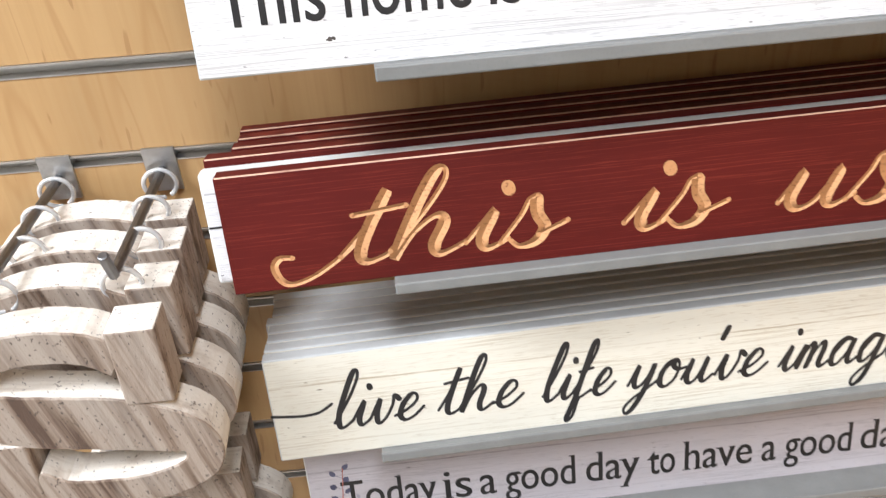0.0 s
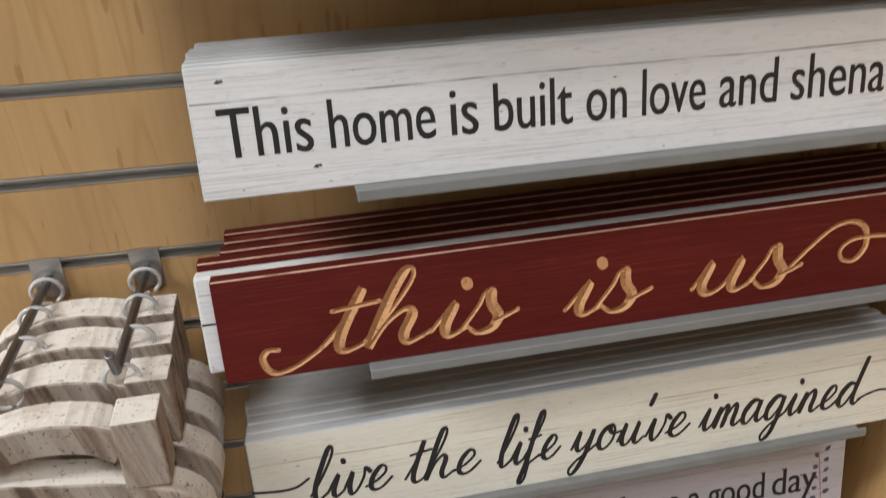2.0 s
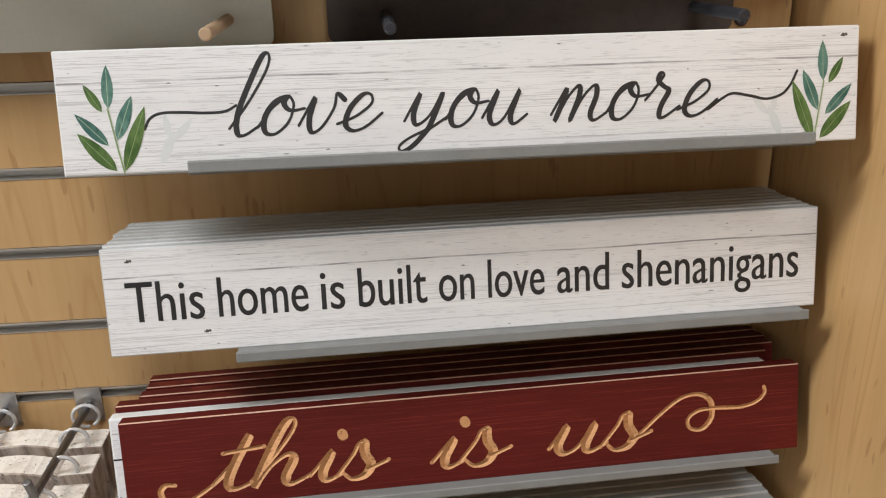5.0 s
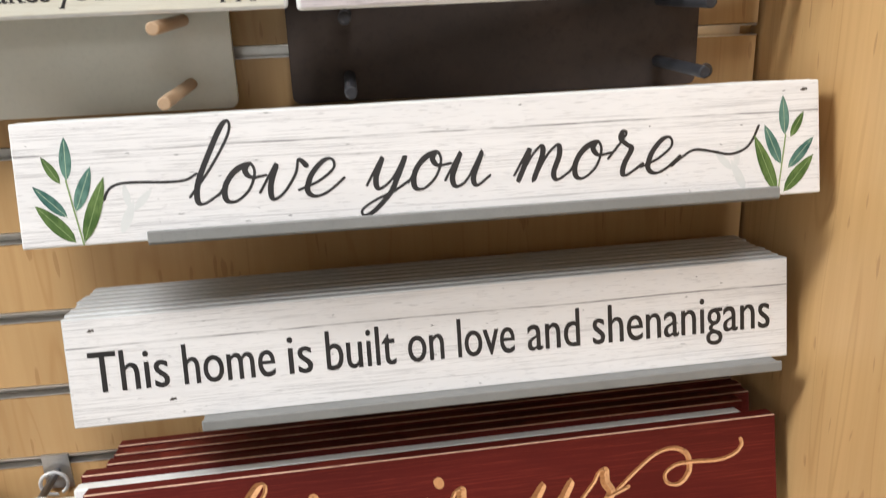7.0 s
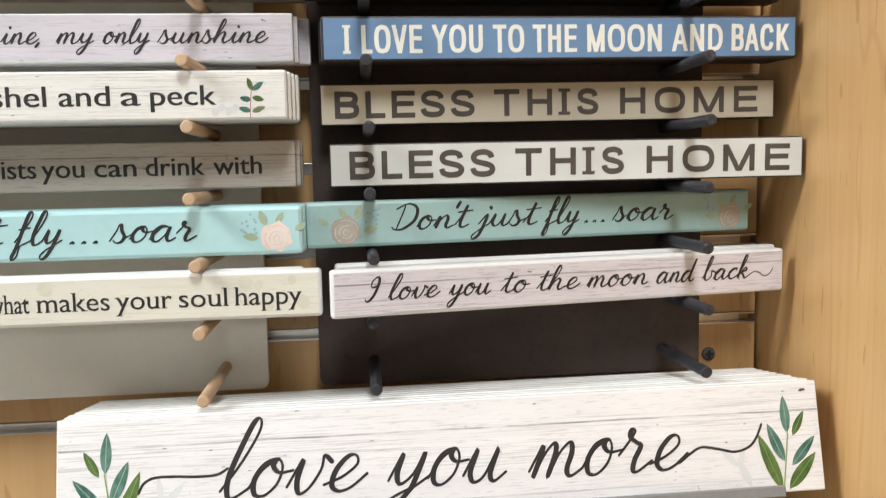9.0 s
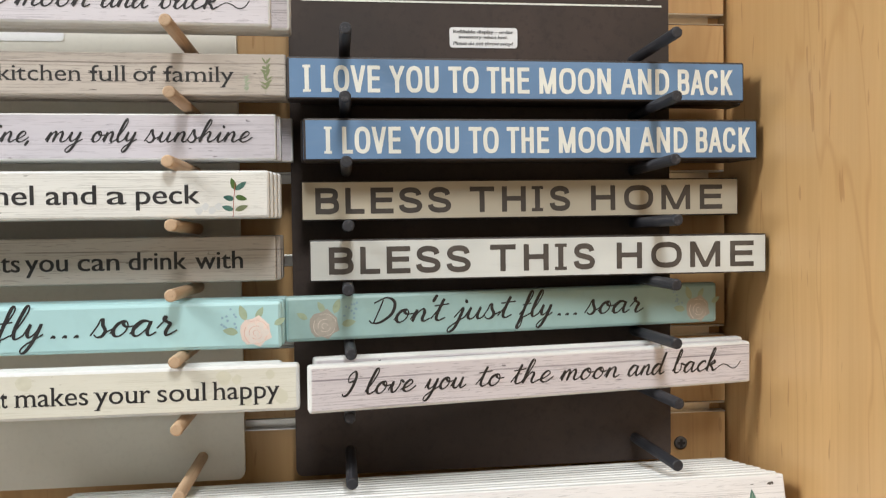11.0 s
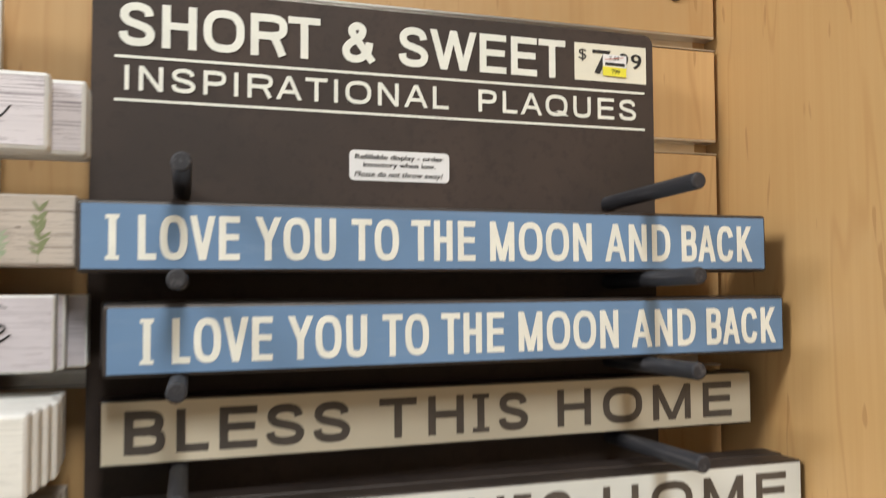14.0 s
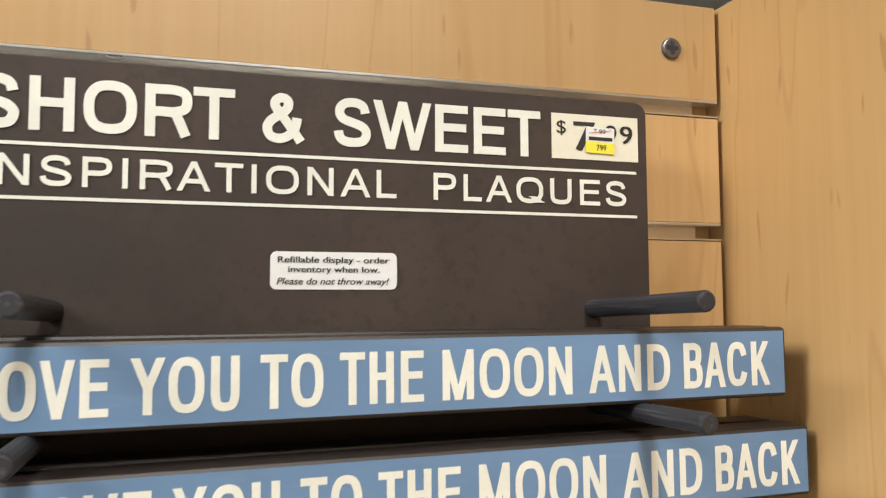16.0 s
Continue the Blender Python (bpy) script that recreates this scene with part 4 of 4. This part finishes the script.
ob = soar_plaque(MINT, ROSE, 0.0377, LEFT, "bright mint plaque with pink roses and script lettering", 1.105)
left_stack(ob, 0.4135, 0.488, 1.3150, 4, 0.0125, 0.4, (0.001, -0.012), 0.400)
ob = board("wooden_plaque", "ivory plaque with olive blotches and black lettering", "plaque", LEFT, 0.402, 0.0365, 0.012, IVORY, WHITE_EDGE, 0.0026)
typeset([("what", 0.1600, 0.1885), ("makes", 0.1943, 0.2456), ("your", 0.2504, 0.2908), ("soul", 0.2957, 0.3312), ("happy", 0.3375, 0.3867)], 0.0108, 0.015, INK, ob, 0.0001, serif=0.0022)
b = bmesh.new()
for i, (x, z, r) in enumerate(((0.345, 0.028, 0.006), (0.355, 0.026, 0.004), (0.362, 0.009, 0.004), (0.388, 0.012, 0.006), (0.380, 0.029, 0.004), (0.20, 0.028, 0.006), (0.16, 0.010, 0.005))):
    blob(b, x, z, r, -0.0002 - 1e-5 * i, i)
part("printed_blossom", flat_front(b), BLOTCH, ob)
left_stack(ob, 0.427, 0.473, 1.2680, 2, 0.0125, 0.6, (-0.014,))


# ---- long signs in grey trays ----
def tray_things(m, x0, x1, depth, low, high, ahead=0.008):
    """A grey sheet-metal tray: rolled front lip, sloping base, back plate, and two arms to the slatwall."""
    t = 0.0016
    base = box((x0, -ahead - 0.002, -0.0022), (x1, depth, -0.0022 + t), bevel=0.0004)
    for v in base.verts:
        v.co.z += RISE * max(0.0, v.co.y)
    ob = link("sign_tray", base, GREY_METAL)
    part("front_lip", box((x0, -ahead - 0.0042, low), (x1, -ahead - 0.0012, high), bevel=0.0012), GREY_METAL, ob)
    up = RISE * depth
    part("back_plate", box((x0, depth, up - 0.0022), (x1, depth + t, up + 0.04), bevel=0.0004), GREY_METAL, ob)
    ob.matrix_basis = m
    for x in (x0 + 0.05, x1 - 0.07):
        base = m @ Vector((x, depth + t, up + 0.03))
        far = m.inverted() @ Vector((base.x, WALL_Y + 0.006, base.z))
        part("arm", rod((x, depth + t, up + 0.03), far, 0.005, sides=8), GREY_METAL, ob)
    return tagged(ob, "grey powder-coated metal tray holding long signs", "sign holder", "sign trays")


def sign_pose(xl, yl, xr, yr, z, lean, roll=0.0):
    return pose(xl, yl, z, -lean, roll, math.degrees(math.atan2(yr - yl, xr - xl)))


SIGN_W = 0.594


def sprig(ob, x, k):
    """The green sprig printed at a sign's end, its stem rising from x; k = -1 leans it the other way."""
    leaves = ((-7, 46, 30, 9.5, 88, 1), (-11.5, 44, 22, 7.5, 120, 0), (-9, 20.5, 31, 9.5, 133, 1), (-5, 2.5, 37, 12, 132, 0), (-3, 24, 33, 10.5, 68, 1), (0.5, 2.2, 48, 12, 69, 0))
    for i, (dx, z, length, width, a, kind) in enumerate(leaves):
        b = bmesh.new()
        leaf(b, x + k * dx / 1000, z / 1000, length / 1000, width * 0.86 / 1000, a if k > 0 else 180 - a, -0.00026 - 3e-5 * i)
        blade = part("printed_leaf", flat_front(b), (LEAF_GREEN, LEAF_TEAL)[kind], ob)
        b, turn = bmesh.new(), radians(a if k > 0 else 180 - a)
        foot = Vector((x + k * dx / 1000, 0, z / 1000))
        tip = foot + Vector((math.cos(turn), 0, math.sin(turn))) * length * 0.9 / 1000
        brush(b, [(foot.x, foot.z), (tip.x, tip.z)], 0.0004, 0.0005, [-0.00027 - 3e-5 * i])
        part("midrib", flat_front(b), (STEM, LEAF_PALE)[kind], blade)
    b = bmesh.new()
    brush(b, spline([(x, 0.001), (x - k * 0.003, 0.018), (x - k * 0.0075, 0.046)]), 0.0011, 0.0013, [-0.00048])
    part("printed_stem", flat_front(b), STEM, ob)
    b = bmesh.new()
    leaf(b, x + k * 0.026, 0.006, 0.026, 0.007, 66 if k > 0 else 114, -0.00017)
    leaf(b, x + k * 0.036, 0.022, 0.020, 0.0055, 48 if k > 0 else 132, -0.00018)
    leaf(b, x + k * 0.033, 0.024, 0.018, 0.005, 98 if k > 0 else 82, -0.00019)
    part("printed_shadow_leaf", flat_front(b), LEAF_GREY, ob)


def nail_mark(ob, x, z):
    """A dark smudge round an old nail hole, printed on a sign's face."""
    b = bmesh.new()
    for i, (dx, dz, r) in enumerate(((0, 0, 0.0016), (0.0022, 0.0003, 0.0012), (-0.0018, -0.0004, 0.0007))):
        blob(b, x + dx, z + dz, r, -0.00018 - 1e-5 * i, i + 3, 9)
    part("printed_nail_mark", flat_front(b), GREY_INK, ob)


# love you more
H = 0.0865
m = sign_pose(0.2325, 0.437, 0.8155, 0.4485, 1.1165, 13.0)
tray_things(m, 0.087, 0.550, 0.112, -0.0012, 0.0078)
ob = board("wooden_sign", "white plank-print sign with black script and green leaf sprigs", "sign", "long signs in trays", 0.5895, H, 0.012, WHITE_PRINT, WHITE_EDGE)
script([("love", 0.1145, 0.2195), ("you", 0.239, 0.329), ("more", 0.3475, 0.4715)], 0.0236, 0.0262, INK, ob, 0.0020, 0.0042, 0.34, drop=0.58,
       extra=("58,31 62,38 70,41.5 85,41.5 100,40.5 114,41 122,45", "470,28 480,35 489,39 502,37 516,34 528,37 535,44 540,54"))
sprig(ob, 0.0415, 1)
sprig(ob, 0.5540, -1)
nail_mark(ob, 0.5765, 0.0795)
stack(ob, m, 9, 0.0122, 0.0009, 2)

# this home is built on love and shenanigans
H = 0.0870
m = sign_pose(0.2345, 0.456, 0.8255, 0.4755, 0.962, 11.0)
tray_things(m, 0.099, 0.577, 0.100, -0.0068, 0.0020, 0.014)
ob = board("wooden_sign", "white plank-print sign with condensed black lettering", "sign", "long signs in trays", 0.592, H, 0.012, WHITE_PRINT, SHADED_EDGE)
typeset([("This", 0.0162, 0.0757), ("home", 0.0865, 0.1574), ("is", 0.1676, 0.1868), ("built", 0.1976, 0.2536), ("on", 0.2633, 0.293), ("love", 0.3042, 0.352), ("and", 0.3625, 0.4074), ("shenanigans", 0.4182, 0.5756)], 0.0273, 0.0345, INK, ob, 0.0003)
nail_mark(ob, 0.0205, 0.0765)
nail_mark(ob, 0.0760, 0.0165)
stack(ob, m, 8, 0.0122, 0.002, 3)

# this is us
H = 0.0810
m = sign_pose(0.2265, 0.451, 0.8225, 0.4655, 0.8140, 12.0, -0.7)
tray_things(m, 0.1055, 0.573, 0.112, -0.0050, 0.0030, 0.014)
ob = board("wooden_sign", "barn red wooden sign with carved raw-wood script", "sign", "long signs in trays", 0.600, H, 0.0155, RED, RED, 0.0009, RAW_EDGE)
script([("this", 0.0700, 0.2160), ("is", 0.2590, 0.3245, 0.0012), ("us", 0.3640, 0.4530, 0.0030)], 0.0135, 0.0275, CARVED, ob, 0.0036, 0.0090, 0.40, groove=True,
       extra=("41,22 33,22.5 28.5,17 31,8 38,3.5 52,7 68,16 80,25 87,31", "443,22 468,44 488,58 505,60.5 516,53 517,38 508,27.5 497,29 495,38 505,45 522,46 545,45 560,49 567,56 566.5,62"))
red = ob
red.matrix_basis = m
for i, dx in ((2, -0.012), (3, 0.004), (4, 0.006), (5, 0.005)):
    bare_copy(red, m @ pose(dx, 0.0185 * i, RISE * 0.0185 * i))
ob = board("wooden_sign", "plain white wooden sign standing between red signs", "sign", "long signs in trays", 0.592, H - 0.003, 0.0155, WHITE_PRINT, WHITE_EDGE, 0.0022)
part("plank_seam", box((-0.0004, 0.0030, 0.0400), (0.0130, 0.0154, 0.0414)), INK, ob, "dark printed plank seam wrapping the end")
part("plank_seam", box((0.0010, -0.0004, 0.0400), (0.0145, 0.0020, 0.0414)), INK, ob)
ob.matrix_basis = m @ pose(-0.0135, 0.0185, RISE * 0.0185)

# live the life you've imagined
H = 0.0890
m = sign_pose(0.2290, 0.4535, 0.8195, 0.468, 0.6495, 12.0, -1.1)
tray_things(m, 0.0785, 0.551, 0.106, -0.002, 0.0065, 0.012)
ob = board("wooden_sign", "cream plank-print sign with black script lettering", "sign", "long signs in trays", 0.598, H, 0.0125, CREAM_PRINT, SHADED_EDGE)
script([("live", 0.0445, 0.1110), ("the", 0.1246, 0.1880), ("life", 0.2058, 0.2600), ("you've", 0.2725, 0.3805), ("imagined", 0.3925, 0.5515)], 0.0240, 0.0225, INK, ob, 0.0024, 0.0046, 0.30, drop=0.85,
       extra=("0,41 12,39.5 25,38.5 36,40 46,46", "551,28 562,32 574,34 586,32 598,33"))
stack(ob, m, 8, 0.0130, 0.002, 5)

# today is a good day
H = 0.0860
m = sign_pose(0.2365, 0.484, 0.8105, 0.490, 0.5205, 12.0, -0.9)
tray_things(m @ pose(0, 0, 0), 0.090, 0.548, 0.075, -0.003, 0.006, 0.032)
ob = board("wooden_sign", "lilac grey plank sign with black lettering and berry twigs", "sign", "long signs in trays", 0.574, H, 0.0125, LILAC_PRINT, WHITE_EDGE)
typeset([("Today", 0.028, 0.1113), ("is", 0.1184, 0.1423), ("a", 0.1495, 0.1642), ("good", 0.1719, 0.2351), ("day", 0.2446, 0.2929), ("to", 0.3014, 0.3252), ("have", 0.3338, 0.3952), ("a", 0.4039, 0.4172), ("good", 0.4248, 0.4863), ("day", 0.4946, 0.5439)], 0.0205, 0.033, INK, ob, 0.0003, serif=0.0042)
for x, k in ((0.028, 1), (0.548, -1)):
    b = bmesh.new()
    brush(b, spline([(x - k * 0.002, 0.006), (x, 0.03), (x + k * 0.004, 0.066)]), 0.0009, 0.0010, [-0.00035])
    part("printed_twig", flat_front(b), TWIG, ob)
    rng = random.Random(5)
    for i in range(5):
        for s in (-1, 1):
            b = bmesh.new()
            z = 0.012 + 0.0125 * i + 0.003 * s
            brush(b, [(x + k * 0.0006 * i, z - 0.003), (x + s * 0.004, z)], 0.0004, 0.0005, [-0.00024])
            leaf(b, x + s * 0.0035, z - 0.001, rng.uniform(0.006, 0.0085), rng.uniform(0.0045, 0.006), 90 - s * rng.uniform(35, 70), -0.00027 - 1e-5 * i)
            part("printed_berry", flat_front(b), BERRY, ob)
    b = bmesh.new()
    for i in range(4):
        leaf(b, x + k * (0.013 + 0.002 * (i % 2)), 0.014 + 0.006 * i, 0.006, 0.003, 60 + 50 * (i % 2), -0.00025 - 1e-5 * i)
    part("printed_shadow_leaf", flat_front(b), GREY_LEAF, ob)
stack(ob, m, 4, 0.0128, 0.002, 6)

# lowest tray of white signs
m = sign_pose(0.2365, 0.452, 0.795, 0.462, 0.4050, 12.0)
tray_things(m, 0.090, 0.548, 0.085, -0.003, 0.006)
ob = board("wooden_sign", "white plank-print sign in the lowest tray", "sign", "long signs in trays", 0.565, 0.0870, 0.0125, WHITE_PRINT, WHITE_EDGE)
stack(ob, m, 6, 0.0128, 0.003, 7)


# ---- hanging letters on slatwall hooks ----
def hook(x, z, tip_y):
    """A slatwall hook: bracket clipped in the groove, round arm, upturned tip."""
    b = box((x - 0.013, WALL_Y - 0.0035, z - 0.036), (x + 0.013, WALL_Y - 0.0006, z + 0.002), bevel=0.0006)
    ob = link("wall_hook", b, ZINC)
    part("clip", box((x - 0.013, WALL_Y - 0.003, z - 0.0075), (x + 0.013, WALL_Y + 0.009, z - 0.0025), bevel=0.0004), ZINC, ob)
    b = rod((x, WALL_Y - 0.002, z - 0.017), (x, tip_y, z - 0.013), 0.0036, sides=12)
    rod((x, tip_y + 0.001, z - 0.015), (x, tip_y - 0.006, z + 0.006), 0.0036, b, sides=12, bevel=0.001)
    part("arm", b, HOOK_STEEL, ob)
    return tagged(ob, "zinc slatwall hook with an upturned tip", "hook", "wall hooks")


def ring_mesh(r, t):
    b = bmesh.new()
    n, k = 22, 8
    rows = [[b.verts.new(((r + t * math.cos(v)) * math.cos(u), t * math.sin(v), (r + t * math.cos(v)) * math.sin(u))) for v in np.linspace(0, 2 * math.pi, k, endpoint=False)] for u in np.linspace(0, 2 * math.pi * 0.94, n)]
    for i in range(n - 1):
        for j in range(k):
            b.faces.new((rows[i][j], rows[i + 1][j], rows[i + 1][(j + 1) % k], rows[i][(j + 1) % k]))
    return b


def letter_s():
    """A chunky sawn letter S with slab ends, its middle at the origin."""
    path = spline([(0.041, 0.047), (0.018, 0.061), (-0.022, 0.064), (-0.064, 0.050), (-0.070, 0.026), (-0.036, 0.008), (0.034, -0.006), (0.074, -0.024), (0.072, -0.050), (0.034, -0.064), (-0.018, -0.062), (-0.041, -0.048)], 12)
    pts = [Vector((x, z)) for x, z in path]
    left, right = [], []
    rng = random.Random(4)
    for i, p in enumerate(pts):
        w = (pts[min(i + 1, len(pts) - 1)] - pts[max(i - 1, 0)]).normalized()
        h = 0.0125 + 0.0105 * math.exp(-((p.y) / 0.022) ** 2)
        side = Vector((-w.y, w.x))
        left.append(p + side * (h + rng.uniform(-0.0003, 0.0003)))
        right.append(p - side * (h + rng.uniform(-0.0003, 0.0003)))
    b = bmesh.new()
    d = 0.030
    rows = [[b.verts.new((q.x, y, q.y)) for q, y in ((l, 0), (r, 0), (r, d), (l, d))] for l, r in zip(left, right)]
    for a, c in zip(rows, rows[1:]):
        for j in range(4):
            b.faces.new((a[j], c[j], c[(j + 1) % 4], a[(j + 1) % 4]))
    b.faces.new(rows[0])
    b.faces.new(rows[-1][::-1])
    bmesh.ops.recalc_face_normals(b, faces=b.faces)
    bmesh.ops.bevel(b, geom=[e for e in b.edges if e.calc_face_angle(0) > 0.7], offset=0.0012, segments=1, affect="EDGES")
    b.normal_update()
    # Faces off the front take end grain made paler for the top light.
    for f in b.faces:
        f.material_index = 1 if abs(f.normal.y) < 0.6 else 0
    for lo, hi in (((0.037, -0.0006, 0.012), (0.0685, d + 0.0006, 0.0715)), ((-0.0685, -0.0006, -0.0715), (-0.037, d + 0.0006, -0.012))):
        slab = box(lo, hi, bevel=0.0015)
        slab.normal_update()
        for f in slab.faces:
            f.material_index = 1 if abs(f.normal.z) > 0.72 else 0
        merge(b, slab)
    ob = link("wooden_letter", b, [PINE, LIT_END_GRAIN])
    for x in (-0.0405, 0.0405):
        r = part("hanging_ring", ring_mesh(0.0125, 0.0019), CLEAR_RING, ob, "milky plastic ring", smooth=True)
        r.matrix_basis = pose(x, 0.046, 0.0775, 4, 60, 10)
    return tagged(ob, "chunky whitewashed pine letter S hung by plastic rings", "letter", "hanging letters")


Z_HOOK = TOP_GROOVE - 11 * PITCH
for x in (0.072, 0.153):
    hook(x, Z_HOOK, 0.452)
first = letter_s()
first.matrix_basis = pose(0.1125, 0.412, 0.748, -3, 0, 1.5)
for y, dx, yaw in ((0.459, 0.003, -1), (0.502, 0.001, 1), (0.545, -0.002, 0)):
    copy_thing(first, pose(0.1125 + dx, y, 0.748 + 0.002, -1, 0, yaw))
for x in (0.072, 0.153):
    hook(x, TOP_GROOVE - 14 * PITCH, 0.52)
for y, yaw in ((0.492, 2), (0.538, -1)):
    copy_thing(first, pose(0.1125, y, 0.524, -2, 0, yaw))


# ---- screws ----
def screw(x, z):
    b = rod((x, WALL_Y - 0.0022, z), (x, WALL_Y + 0.004, z), 0.0066, sides=20, bevel=0.0012)
    ob = link("screw", b, SCREW)
    b = bmesh.new()
    for w, h in ((0.0040, 0.0013), (0.0013, 0.0040)):
        patch([(x - w, z - h), (x + w, z - h), (x + w, z + h), (x - w, z + h)], WALL_Y - 0.0025 - w * 0.01, b)
    part("cross_slot", b, DARK_PEG, ob)
    return tagged(ob, "zinc cross-head screw set in the slatwall", "screw", "wall screws")


screw(0.804, 1.7205)
screw(0.790, 1.1925)


# ---- slats and groove inserts ----
def slat(z0, z1):
    return box((X_LEFT, WALL_Y, z0), (X_RIGHT, 0.6165, z1), bevel=0.0006)


tops = [TOP] + [TOP_GROOVE - SLOT - PITCH * k for k in range(22)]
bottoms = [TOP_GROOVE - PITCH * k for k in range(22)] + [0.002]
shared = None
for z1, z0 in zip(tops, bottoms):
    if abs((z1 - z0) - (PITCH - SLOT)) < 1e-6:
        if shared is None:
            b = box((X_LEFT, WALL_Y, 0), (X_RIGHT, 0.6165, PITCH - SLOT), bevel=0.0006)
            ob = link("slat", b, MAPLE, slat_wall)
            shared = ob.data
        else:
            ob = new("slat", shared)
            ob.parent = slat_wall
        ob.location = (0, 0, z0)
    else:
        link("slat", slat(z0, z1), MAPLE, slat_wall)
insert = None
for k in range(22):
    if insert is None:
        b = box((X_LEFT, 0.6135, -SLOT + 0.0003), (X_RIGHT - 0.012, 0.6163, -0.0003))
        box((X_LEFT, WALL_Y - 0.0014, -0.0021), (X_RIGHT - 0.001, 0.6136, -0.0002), b, bevel=0.0005)
        box((X_LEFT, WALL_Y - 0.0006, -SLOT + 0.0002), (X_RIGHT, 0.6136, -SLOT + 0.0012), b)
        ob = link("groove_insert", b, ALUMINIUM, slat_wall)
        insert = ob.data
    else:
        ob = new("groove_insert", insert)
        ob.parent = slat_wall
    ob.location = (0, 0, TOP_GROOVE - PITCH * k)
